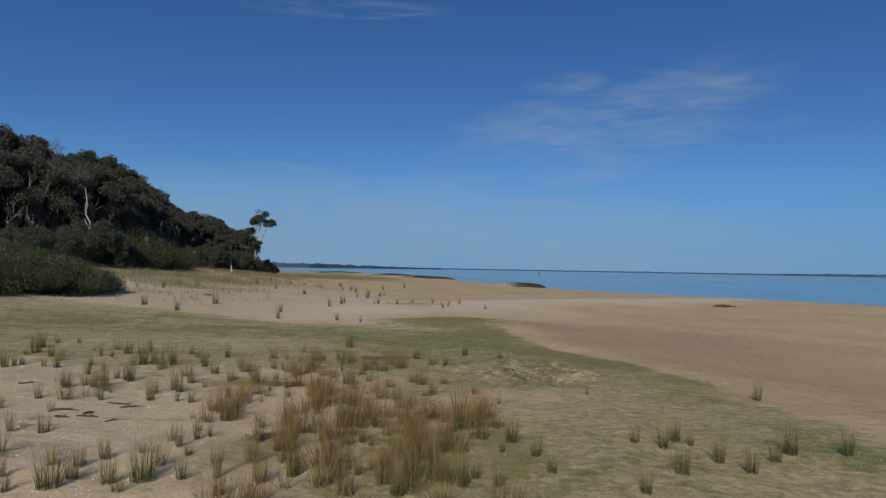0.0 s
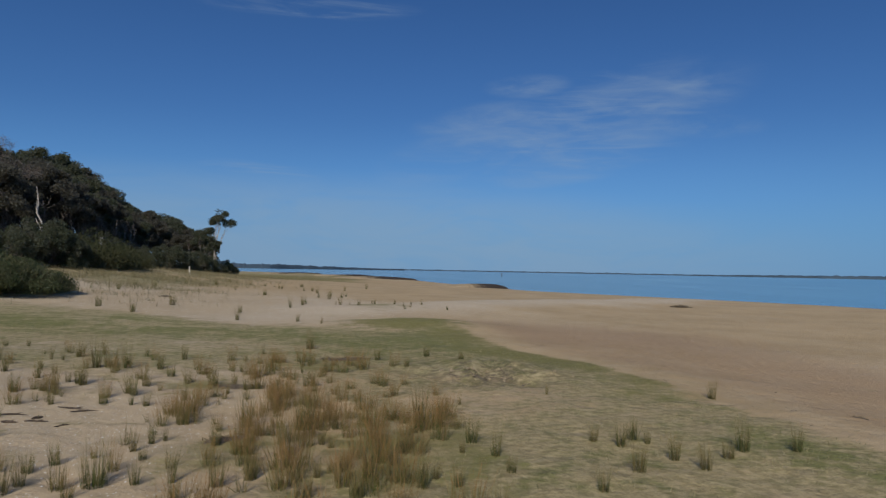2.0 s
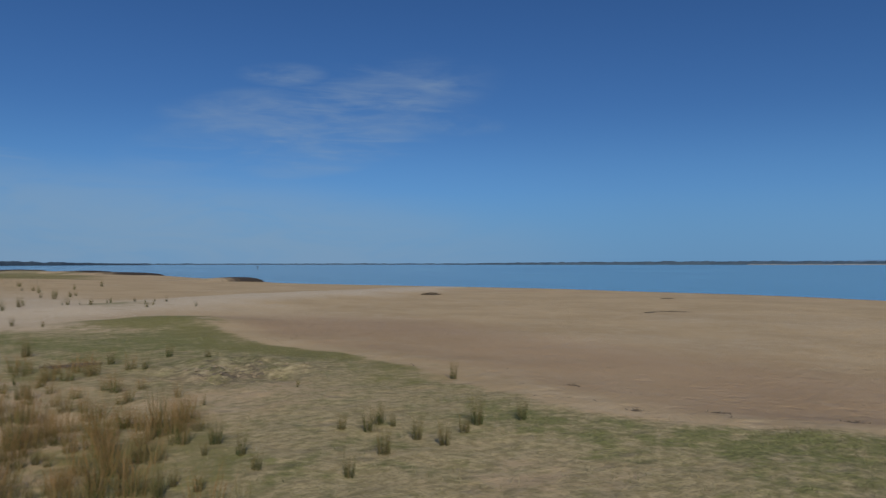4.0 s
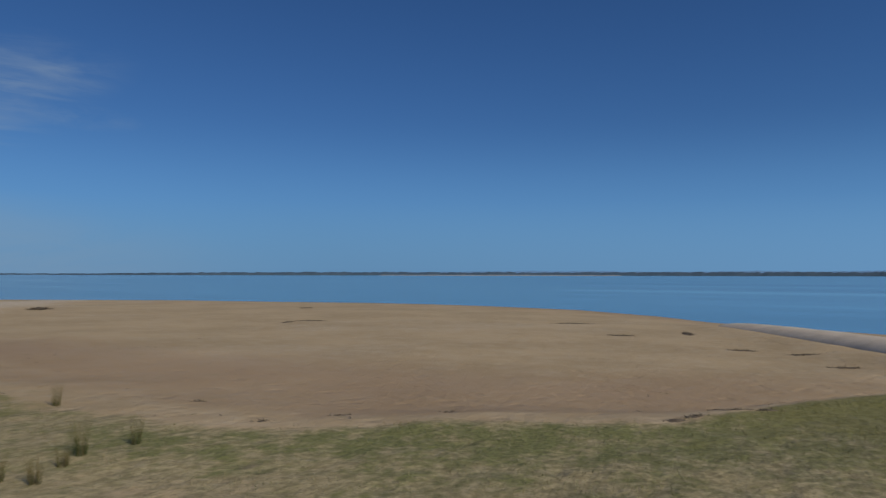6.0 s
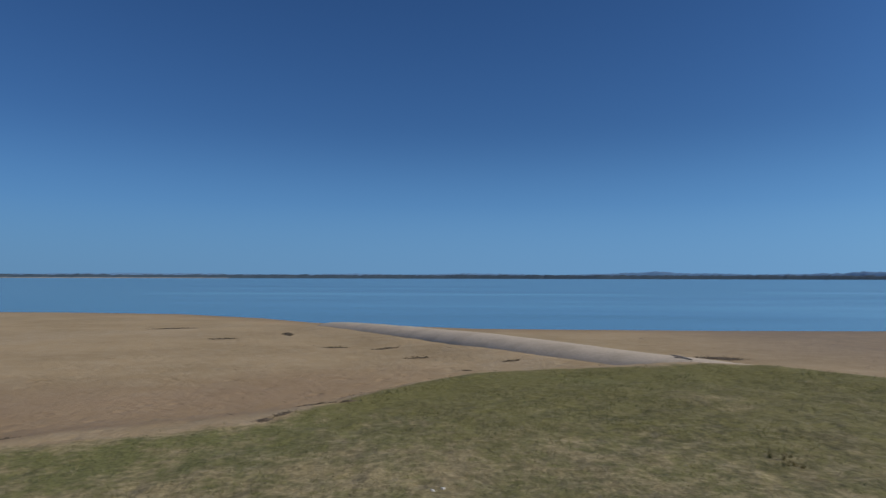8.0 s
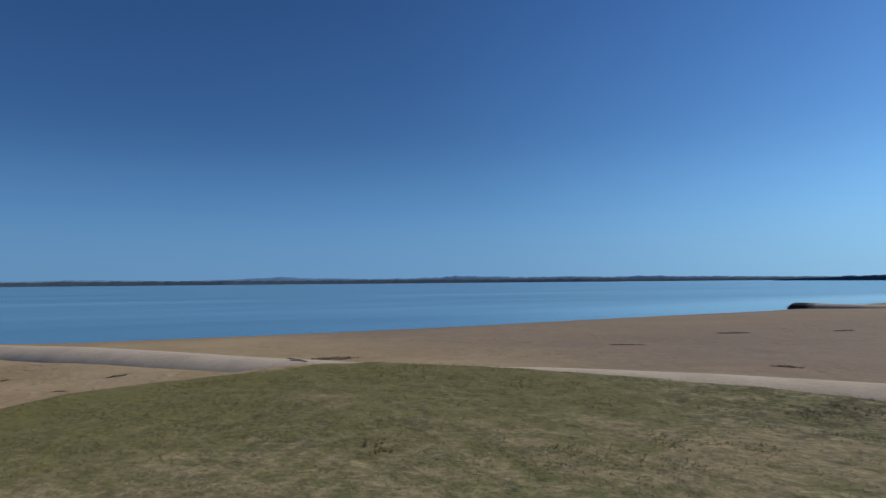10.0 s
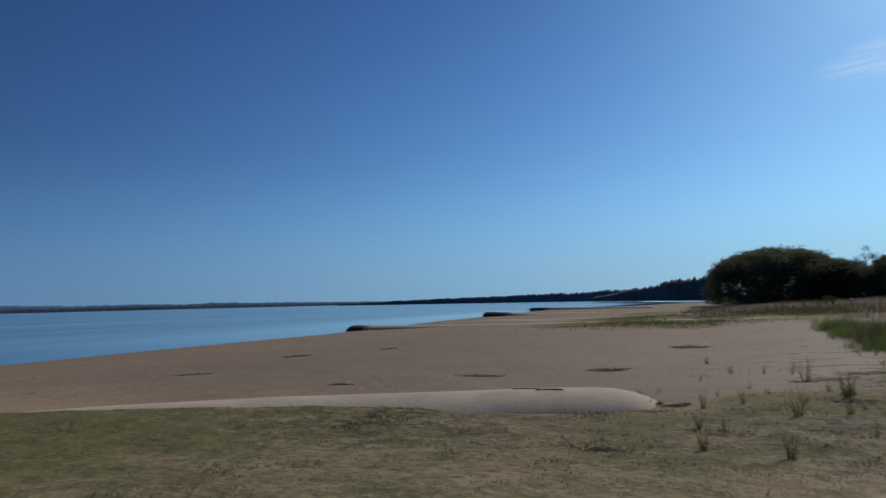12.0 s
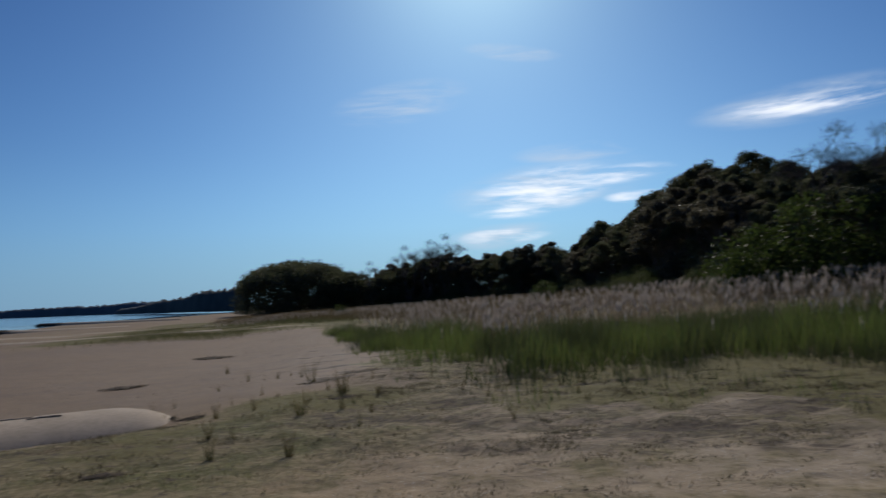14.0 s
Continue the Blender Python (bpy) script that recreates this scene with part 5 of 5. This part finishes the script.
gen = np.random.default_rng(90)
x, y = scatter(gen, 400000, -9, 14, -16, 25, lambda x, y: turf_cover(x, y) ** 1.4 * (0.12 + ease(waves(x, y, 0.8, 35, 3, 0.6), -0.25, 0.45)) * ease(24 - np.hypot(x, y), 0, 14) * ease(np.hypot(x, y), 2.5, 4))
n = len(x)
v, f, up = blades(gen, np.stack([x, y, ground_z(x, y) - 0.004], -1), gen.uniform(0, 6.3, n), np.abs(gen.normal(0.3, 0.4, n)), gen.uniform(0.02, 0.068, n) * (0.7 + 0.5 * (waves(x, y, 0.7, 33, 2) + 0.5)), gen.uniform(0.0035, 0.0065, n), gen.uniform(0, 0.6, n), 2)
hump = ease(x, 1.5, 5.5) * ease(4.5 - y, 0, 3.5) * (0.72 + 0.45 * waves(x, y, 1.8, 65, 3)) + 0.5 * ease(x, 7, 10) + ease(turf_edge(y) - x, 1.6, 0.4) * 0.6 + ease(-y, 9, 12) * 0.5
lush = np.repeat(gen.uniform(0, 1, n) < hump, 5)
tri = lush[f[:, 0]]
slot = np.where(lush, np.cumsum(lush), np.cumsum(~lush)) - 1  # each blade's place in its own mesh
stuff("turf_grass", fill_mesh("turf_grass", v[~lush], slot[f[~tri]], TURF, False, up=up[~lush]), "short patchy green and straw beach turf", "grass")
stuff("green_turf_grass", fill_mesh("green_turf_grass", v[lush], slot[f[tri]], GREEN_TURF, False, up=up[lush]), "dense short dark green turf on a low hump", "grass")

# low tussocks and dead tufts on the bare southern ground
def tussock_ground(x, y):
    d = np.hypot(x, y)
    return ease(turf_edge(y) + 1.2 - x, 0, 1.5) * ease(d, 4.5, 6.5) * np.clip(11 / d, 0, 1) * (0.25 + 0.75 * ease(waves(x, y, 2.6, 102, 2), -0.35, 0.25)) * ease(3.5 - reed_front(x, y), 0, 3) * (0.35 + 0.65 * ease(d, 6.5, 9))


DULL_TUSSOCK = blade_material("dull_tussock", (0.055, 0.052, 0.028), (0.115, 0.105, 0.055), (0.18, 0.15, 0.09), 0.2)
PALE_TUSSOCK = blade_material("pale_tussock", (0.20, 0.18, 0.10), (0.36, 0.31, 0.19), (0.48, 0.42, 0.29), 0.2)
for name, number, seed, low, high, long, material, label in (
        ("low_tussock_grass", 420000, 101, 0.0, 0.40, 0.062, DULL_TUSSOCK, "low dull tussocks and dead tufts on sandy ground"),
        ("pale_tussock_grass", 300000, 104, 0.0, 0.45, 0.050, PALE_TUSSOCK, "short straw-pale dead grass on sandy ground")):
    x, y = scatter(gen, number, -13, 6, -19, -4, lambda x, y: ease(waves(x * 0.6, y, 0.36, seed, 3, 0.6), low, high) * tussock_ground(x, y))
    n = len(x)
    v, f, up = blades(gen, np.stack([x, y, ground_z(x, y) - 0.004], -1), gen.uniform(0, 6.3, n), np.abs(gen.normal(0.6, 0.5, n)), gen.uniform(0.3, 1.1, n) * long, gen.uniform(0.006, 0.013, n), gen.uniform(0, 1.0, n), 2)
    stuff(name, fill_mesh(name, v, f, material, False, up=up), label, "grass")

# straw-coloured dune grass before the woods
x, y = scatter(gen, 190000, -30, 0, 21, 110, lambda x, y: (ease(y, 29, 42) * ease(-x - 4.0 - 0.07 * y - 4.5 * waves(x, y, 6, 71, 3), 0, 7) + 0.14 * ease(y, 23, 30) * ease(-x - 3, 0, 8)) * (0.10 + 0.8 * ease(waves(x, y, 2.2, 72, 3), -0.05, 0.35)))
n = len(x)
v, f, up = blades(gen, np.stack([x, y, ground_z(x, y) - 0.02], -1), gen.uniform(0, 6.3, n), np.abs(gen.normal(0.15, 0.25, n)), gen.uniform(0.1, 0.42, n), gen.uniform(0.01, 0.026, n), gen.uniform(0, 1.0, n))
stuff("dune_grass", fill_mesh("dune_grass", v, f, blade_material("straw_grass", (0.10, 0.095, 0.042), (0.22, 0.18, 0.095), (0.32, 0.255, 0.15), 0.5), False, up=up), "straw coloured dune grass below the wood", "grass")

# olive grass on the southern beach
x, y = scatter(gen, 60000, -5, 22, -80, -26, lambda x, y: ease(-y, 44, 56) * ease(20 - x, 0, 8) * ease(x + 5, 0, 6) * ease(waves(x, y, 9, 78, 3), -0.35, 0.2) * 0.9)
n = len(x)
v, f, up = blades(gen, np.stack([x, y, ground_z(x, y) - 0.02], -1), gen.uniform(0, 6.3, n), np.abs(gen.normal(0.2, 0.3, n)), gen.uniform(0.1, 0.38, n), gen.uniform(0.016, 0.035, n), gen.uniform(0, 1.0, n))
stuff("beach_grass", fill_mesh("beach_grass", v, f, GREEN_TURF, False, up=up), "low olive grass patches on the beach", "grass")

# brown heath between the southern beach and the wood
x, y = scatter(gen, 90000, -34, 14, -150, -48, lambda x, y: ease(-y - 52 - 1.6 * (x + 6), 0, 14) * (0.2 + 0.8 * (waves(x, y, 5, 73, 3) > -0.1)))
n = len(x)
v, f, up = blades(gen, np.stack([x, y, ground_z(x, y) - 0.02], -1), gen.uniform(0, 6.3, n), np.abs(gen.normal(0.2, 0.3, n)), gen.uniform(0.2, 0.8, n), gen.uniform(0.025, 0.06, n), gen.uniform(0, 1.0, n))
stuff("heath_grass", fill_mesh("heath_grass", v, f, blade_material("brown_heath", (0.09, 0.085, 0.035), (0.18, 0.14, 0.075), (0.26, 0.19, 0.11), 0.5), False, up=up), "brown and olive heath before the southern wood", "grass")

# bits of weed and twig on the sand, along the turf and beside the tube
def litter_chance(x, y):
    band = x - turf_edge(y)
    near_turf = ease(band, -0.4, 0.2) * ease(2.6 - band, 0, 2.2)
    lines = ease(waves(x, y, 6, 91, 3), 0.2, 0.5) * ease(band, 0, 2) * 0.25
    south = ease(-y, 9, 14) * ease(9 - x, 0, 6) * 0.35
    beyond = 0.22 * ease(x, 14, 18) * ease(28 - x, 0, 4) * ease(y + 24, 0, 6) * ease(8 - y, 0, 5)
    d = np.hypot(x, y)
    soil = ease(-y, 4, 7) * ease(1 - x, 0, 2) * np.exp(-(((d - 8.8) / 1.5) ** 2)) * 0.9
    return np.clip(near_turf * 0.5 + lines + south + beyond + soil, 0, 1) * ease(waves(x * 0.6, y, 1.1, 92, 3), 0.0, 0.5)


x, y = scatter(gen, 110000, -12, 32, -40, 24, litter_chance)
n = len(x)
v, f, up = blades(gen, np.stack([x, y, ground_z(x, y) + 0.004], -1), gen.uniform(0, 6.3, n), gen.uniform(1.2, 1.6, n), gen.uniform(0.03, 0.14, n), gen.uniform(0.008, 0.03, n), gen.uniform(-0.3, 0.3, n))
stuff("beach_litter", fill_mesh("beach_litter", v, f, WEED, False, up=up), "scattered dark bits of weed and twig", "litter")

# ---- reeds ----
def green_chance(x, y):
    q = reed_front(x, y)
    return (ease(q, -0.9, 2.2) * ease(13 - q, 0, 5) + 0.24 * ease(q, -5.5, -0.5) * (q < 0) * ease(-x, -0.5, 1.5) * ease(9 + x, 0, 4)) * (x < 3) * ease(-x, -0.3, 0.9) * np.clip(ease(waves(x, y, 3.2, 83, 2), -0.75, 0.0) + ease(-x, 3.5, 7), 0.06, 1) * (np.hypot(x, y) < 75)


def dry_chance(x, y):
    q = reed_front(x, y)
    far = 0.5 * ease(-y, 62, 72) * ease(y + 104, 0, 10) * ease(13 - x, 0, 5) * ease(x + 12, 0, 4) * (waves(x, y, 5, 84, 2) > -0.3)
    return far + (0.04 * ease(q, 0, 2) + 0.75 * ease(q, 4.5, 10)) * ease(42 - q, 0, 6) * ease(-x - 0.5 - 0.03 * (-y - 20), 0, 6) * (y > -118) * (0.3 + 0.7 * (waves(x, y, 4, 82, 2) > -0.35))


x, y = scatter(gen, 110000, -32, 3, -75, -3, lambda x, y: green_chance(x, y) * np.clip(26 / np.hypot(x, y), 0.2, 1))
x, y = np.repeat(x, 4), np.repeat(y, 4)
n = len(x)
x, y = x + gen.normal(0, 0.1, n), y + gen.normal(0, 0.1, n)
tall = gen.uniform(0.5, 1.1, n) * np.clip(0.62 + reed_front(x, y) * 0.10, 0.3, 1.0) * np.clip(0.45 - (x - 0.5) * 0.14, 0.4, 1) * (0.95 + 0.45 * waves(x, y, 1.5, 86, 2))
v, f, up = blades(gen, np.stack([x, y, ground_z(x, y) - 0.03], -1), gen.uniform(0, 6.3, n), np.abs(gen.normal(0.06, 0.14, n)), tall, gen.uniform(0.010, 0.022, n), gen.uniform(0, 0.6, n))
q = reed_front(x, y)
young = gen.uniform(0, 1, n) < ease(waves(x, y, 3.0, 87, 2) + 0.5 * ease(x, -7, -3), -0.05, 0.5) * ease(9 - q, 0, 5)
per_blade = len(v) // n
fresh_side = np.repeat(young, per_blade)
tri = fresh_side[f[:, 0]]
slot = np.where(fresh_side, np.cumsum(fresh_side), np.cumsum(~fresh_side)) - 1
stuff("green_reeds", fill_mesh("green_reeds", v[~fresh_side], slot[f[~tri]], REED_GREEN, False, up=up[~fresh_side]), "green reed bed in front of dry plumed reeds", "reeds")
stuff("young_reeds", fill_mesh("young_reeds", v[fresh_side], slot[f[tri]], REED_YOUNG, False, up=up[fresh_side]), "fresh grass-green young reeds along the front of the reed bed", "reeds")

x, y = scatter(gen, 80000, -42, 14, -118, -3, lambda x, y: dry_chance(x, y) * np.clip(28 / np.hypot(x, y), 0.15, 0.8))
n = len(x)
size = gen.uniform(0.55, 1.28, n) * np.clip(1.32 - 0.006 * np.hypot(x, y), 0.75, 1.32) * np.clip(0.62 + 0.02 * reed_front(x, y), 0.6, 1.1) * np.clip(0.5 + 0.06 * -x, 0.5, 1)
foot = np.stack([x, y, ground_z(x, y) - 0.03], -1)
lean, way, curl = np.abs(gen.normal(0.05, 0.06, n)), gen.uniform(0, 6.3, n), gen.uniform(0, 0.12, n)
v, f, up = blades(gen, foot, way, lean, size * 0.92, gen.uniform(0.018, 0.028, n), curl, 2)
m = np.repeat(np.arange(n), 3)
v2, f2, up2 = blades(gen, foot[m] + np.stack([m * 0, m * 0, size[m] * gen.uniform(0.2, 0.6, len(m))], -1), gen.uniform(0, 6.3, len(m)), gen.uniform(0.2, 0.7, len(m)), size[m] * 0.35, gen.uniform(0.012, 0.02, len(m)), gen.uniform(0.3, 1.2, len(m)))
stuff("dry_reeds", fill_mesh("dry_reeds", np.concatenate([v, v2]), np.concatenate([f, f2 + len(v)]), REED_DRY, False, up=np.concatenate([up, up2])), "dry straw-grey reeds with pale feathery plumes", "reeds")
m = np.repeat(np.flatnonzero(gen.uniform(0, 1, n) < 0.45), 6)
k = len(m)
top = foot + np.stack([np.cos(way) * np.sin(lean + curl * 0.4), np.sin(way) * np.sin(lean + curl * 0.4), np.cos(lean)], -1) * (size * 0.86)[:, None]
v, f, up = blades(gen, top[m], way[m] + gen.normal(0, 1.2, k), gen.uniform(0.0, 0.22, k), gen.uniform(0.2, 0.42, k), gen.uniform(0.028, 0.055, k), gen.uniform(0.0, 0.4, k))
stuff("reed_plumes", fill_mesh("reed_plumes", v, f, PLUME, False, up=up), "pale pinkish feathery reed plumes", "reeds")


# ---- wrack, driftwood, shells, posts ----
def wrack(x, y, long, wide, turn, label="dark dry seaweed clump lying on the sand", tall=0.10, seed=0):
    """A low heap of dry weed: a lumpy mound bristling with strands."""
    gen = np.random.default_rng(seed + 300)
    n = int(60 + 260 * long * wide)
    r, t = np.sqrt(gen.uniform(0, 1, n)), gen.uniform(0, 2 * math.pi, n)
    px, py = r * np.cos(t) * long / 2, r * np.sin(t) * wide / 2
    root = new("seaweed_clump")
    root.empty_display_size = 0.05
    root.matrix_basis = pose(x, y, on_ground(x, y), 0, 0, turn)
    a = radians(turn)
    gx, gy = x + px * math.cos(a) - py * math.sin(a), y + px * math.sin(a) + py * math.cos(a)
    hz = ground_z(gx, gy) - on_ground(x, y)
    v, f, up = blades(gen, np.stack([px, py, hz + tall * 0.6 * (1 - r) * gen.uniform(0, 1, n) - 0.01], -1), gen.uniform(0, 6.3, n), gen.uniform(1.0, 1.6, n), tall * gen.uniform(0.5, 1.6, n), 0.018 + tall * 0.12 * gen.uniform(0, 1, n), gen.uniform(-0.4, 0.8, n))
    part("strand_tangle", fill_mesh("strand_tangle", v, f, WEED, False, up=up), root)
    rings, spokes = 5, 18
    verts, faces = [], []
    for i in range(rings):
        for s in range(spokes):
            q, rr = 2 * math.pi * s / spokes, (i + 0.3) / rings * (0.85 + 0.2 * math.sin(s * 2.3 + seed))
            lx, ly = rr * math.cos(q) * long / 2, rr * math.sin(q) * wide / 2
            wx, wy = x + lx * math.cos(a) - ly * math.sin(a), y + lx * math.sin(a) + ly * math.cos(a)
            rise = tall * 0.55 * (1 - rr * rr) * (0.8 + 0.4 * float(waves(wx, wy, 0.12, seed, 2)))
            verts.append((lx, ly, on_ground(wx, wy) - on_ground(x, y) + rise - 0.012))
    for i in range(rings - 1):
        for s in range(spokes):
            s2 = (s + 1) % spokes
            faces.append((i * spokes + s, (i + 1) * spokes + s, (i + 1) * spokes + s2, i * spokes + s2))
    faces.append(tuple(range(spokes)))
    part("mat", link_mesh("mat", verts, faces, WEED), root)
    return tagged(root, label, "seaweed", group="seaweed on the beach")


MATS = (  # x, y, length, width, turn
    (33.8, 34.8, 1.3, 0.7, 30), (22.2, 24.0, 1.6, 0.3, 30), (24.2, 24.6, 1.8, 0.3, -40), (25.5, 9.4, 1.2, 0.45, 100), 
    (28.2, 7.7, 2.2, 0.4, 20), (22.6, 4.6, 0.9, 0.3, 100), (22.2, 2.9, 0.9, 0.25, 100), (19.3, 1.6, 0.8, 0.2, 100), (20.1, -24.3, 1.5, 0.6, 60), (18.0, -28.5, 0.9, 0.5, 60), (8.6, -18.6, 1.6, 0.35, 20),
    (18.8, -17.3, 1.4, 0.22, 60), (11.3, -15.4, 0.9, 0.2, 30), (20.2, -6.9, 1.5, 0.7, 60), (6.3, 8.5, 0.32, 0.1, 130), (31, 13.8, 2.2, 0.3, 110))
EDGE_WEED = ((8.55, 2.55, 0.36, 0.20, -35), (8.85, 2.42, 0.42, 0.14, -30), (9.55, 2.1, 0.4, 0.09, -50), (9.7, 1.75, 0.4, 0.09, -70), (7.7, 5.2, 0.3, 0.12, -40), (6.7, 6.2, 0.3, 0.1, -30), (5.7, 6.5, 0.25, 0.1, -30), (17.9, -0.9, 0.6, 0.14, 100), (16.5, 0.2, 0.4, 0.12, 60))
for i, (px, py, long, wide, turn) in enumerate(MATS + EDGE_WEED):
    wrack(px, py, long, wide * 1.2, turn, tall=0.09 if long > 0.5 else 0.05, seed=i)
wrack(20.3, 43.3, 1.7, 1.0, 25, "olive brown heap of dry seaweed on the beach", 0.24, 90)
for i, (px, py, long, wide, turn) in enumerate(((5.5, -21.0, 1.3, 0.9, 25), (4.6, -31.4, 1.7, 1.2, 5), (2.62, -13.2, 0.32, 0.3, 0), (2.1, -12.7, 0.4, 0.3, 20), (-13.9, 33.0, 1.0, 0.4, 20), (-9.4, 33.5, 0.9, 0.4, 70))):
    wrack(px, py, long, wide, turn, "low dark mat of dead beach grass on the sand", 0.13 if long > 0.8 else 0.09, 40 + i)
for i, (px, py, long, wide, turn) in enumerate(((-1.75, 10.2, 0.8, 0.5, 10), (-1.3, 7.15, 0.6, 0.3, 30), (-0.4, 13.4, 1.2, 0.7, 0), (-0.1, -15.9, 1.4, 0.6, 10), (-0.9, -17.2, 1.2, 0.6, 40), (-0.4, -12.5, 0.6, 0.4, 0), (2.22, -8.04, 0.6, 0.3, 10), (3.9, -12.0, 0.5, 0.25, 20), (2.3, -12.9, 0.35, 0.2, 0))):
    wrack(px, py, long, wide, turn, "dark clump of dead grass in the turf", 0.075, 60 + i)


def driftwood(x, y, length, thick, turn, seed, label="small dark driftwood stick lying on sand", tilt=3):
    rnd = random.Random(seed)
    verts, faces = [], []
    pts = bent(rnd, Vector((-length / 2, 0, 0)), Vector((length / 2, 0, 0)), 6, length * 0.06)
    limb(verts, faces, pts, [thick * s for s in (0.45, 0.8, 1, 0.9, 0.8, 0.6, 0.3)], 7)
    fork = pts[3] + Vector((length * 0.18, length * 0.16, thick))
    limb(verts, faces, bent(rnd, pts[3], fork, 3, length * 0.03), [thick * 0.6, thick * 0.5, thick * 0.4, thick * 0.2], 5)
    ob = new("driftwood", link_mesh("driftwood", [tuple(q) for q in verts], faces, TWIG))
    ob.matrix_basis = pose(x, y, on_ground(x, y) + thick * 0.5, 0, tilt, turn)
    return tagged(ob, label, "driftwood", group="driftwood")


for i, args in enumerate(((-3.39, 7.92, 0.22, 0.014, 10), (-3.26, 8.55, 0.42, 0.011, -12), (-3.1, 8.42, 0.3, 0.01, 25), (-3.75, 8.2, 0.3, 0.010, 5), (-3.62, 7.85, 0.16, 0.016, 0), (-3.45, 8.08, 0.14, 0.02, 70), (-3.05, 7.75, 0.18, 0.009, 50), (-4.9, 9.6, 0.25, 0.012, 30),
                          (10.6, 2.5, 0.4, 0.014, 100), (30.4, 4.0, 0.8, 0.04, 60))):
    driftwood(*args, seed=400 + i)


def shell_mesh():
    bm = bmesh.new()
    bmesh.ops.create_uvsphere(bm, u_segments=12, v_segments=8, radius=1)
    for v in bm.verts:
        fan = math.atan2(v.co.y, v.co.x)
        v.co = Vector((v.co.x * (1 + 0.08 * math.cos(fan * 9)), v.co.y * 0.8 * (1 + 0.08 * math.cos(fan * 9)), max(v.co.z, -0.1) * 0.5))
    me = bpy.data.meshes.new("shell")
    bm.to_mesh(me)
    bm.free()
    me.materials.append(SHELL)
    return me


def clod_mesh(seed):
    rnd = random.Random(seed)
    bm = bmesh.new()
    bmesh.ops.create_icosphere(bm, subdivisions=2, radius=1)
    for v in bm.verts:
        v.co *= 1 + rnd.uniform(-0.16, 0.16)
        v.co.z *= 0.7
    me = bpy.data.meshes.new("sand_clod")
    bm.to_mesh(me)
    bm.free()
    me.materials.append(CLOD)
    return me


CLOD = plain_material("crumbled_sand", (0.30, 0.235, 0.15), (0.19, 0.145, 0.088), 9)
clods = [clod_mesh(500 + i) for i in range(4)]
for _ in range(48):  # along the crumbled bank
    px, py = tuft_rnd.gauss(1.95, 0.55), tuft_rnd.gauss(11.35, 0.22)
    size = tuft_rnd.uniform(0.01, 0.03)
    ob = new("sand_clod", tuft_rnd.choice(clods))
    ob.matrix_basis = pose(px, py, on_ground(px, py) + size * 0.3, 0, 0, tuft_rnd.uniform(0, 360)) @ Matrix.Scale(size, 4)
    tagged(ob, "small clod of crumbled sandy turf below a low bank", "clod", group="clods at the crumbled bank")
shell_data = shell_mesh()
for i in range(90):
    if i < 6:
        px, py = ((8.98, -9.7), (9.08, -9.75), (4.37, -7.98), (4.28, -8.02), (5.9, 0.36), (5.97, 0.28))[i]
        size = 0.02
    else:
        px, py = tuft_rnd.uniform(-5, -1.5), tuft_rnd.uniform(4.9, 9.5)
        size = tuft_rnd.uniform(0.005, 0.011)
    ob = new("shell", shell_data)
    ob.matrix_basis = pose(px, py, on_ground(px, py) + size * 0.1, tuft_rnd.uniform(-20, 20), tuft_rnd.uniform(-20, 20), tuft_rnd.uniform(0, 360)) @ Matrix.Scale(size, 4)
    tagged(ob, "small white sea shell lying on the ground", "shell", group="shells on the sand")


def post(name, x, y, z, tall, thick, label, material=POST):
    bm = bmesh.new()
    bmesh.ops.create_cone(bm, cap_ends=True, segments=12, radius1=thick, radius2=thick * 0.9, depth=tall)
    bmesh.ops.bevel(bm, geom=[e for e in bm.edges if e.verts[0].co.z > 0 and e.verts[1].co.z > 0], offset=thick * 0.3, segments=2, affect="EDGES")
    bmesh.ops.translate(bm, verts=bm.verts, vec=(0, 0, tall / 2 - 0.1))
    me = bpy.data.meshes.new(name)
    bm.to_mesh(me)
    bm.free()
    me.materials.append(material)
    ob = new(name, me)
    ob.matrix_basis = pose(x, y, z, 2, -1, 0)
    return tagged(ob, label, "post")


px, py = at(14.1, 70)
post("marker_post", px, py, on_ground(px, py), 0.85, 0.055, "pale timber marker post in dune grass")
px, py = at(-11.0, 420)
post("channel_marker", px, py, WATER_LEVEL, 1.7, 0.3, "dark channel marker pile standing in the water", TWIG)
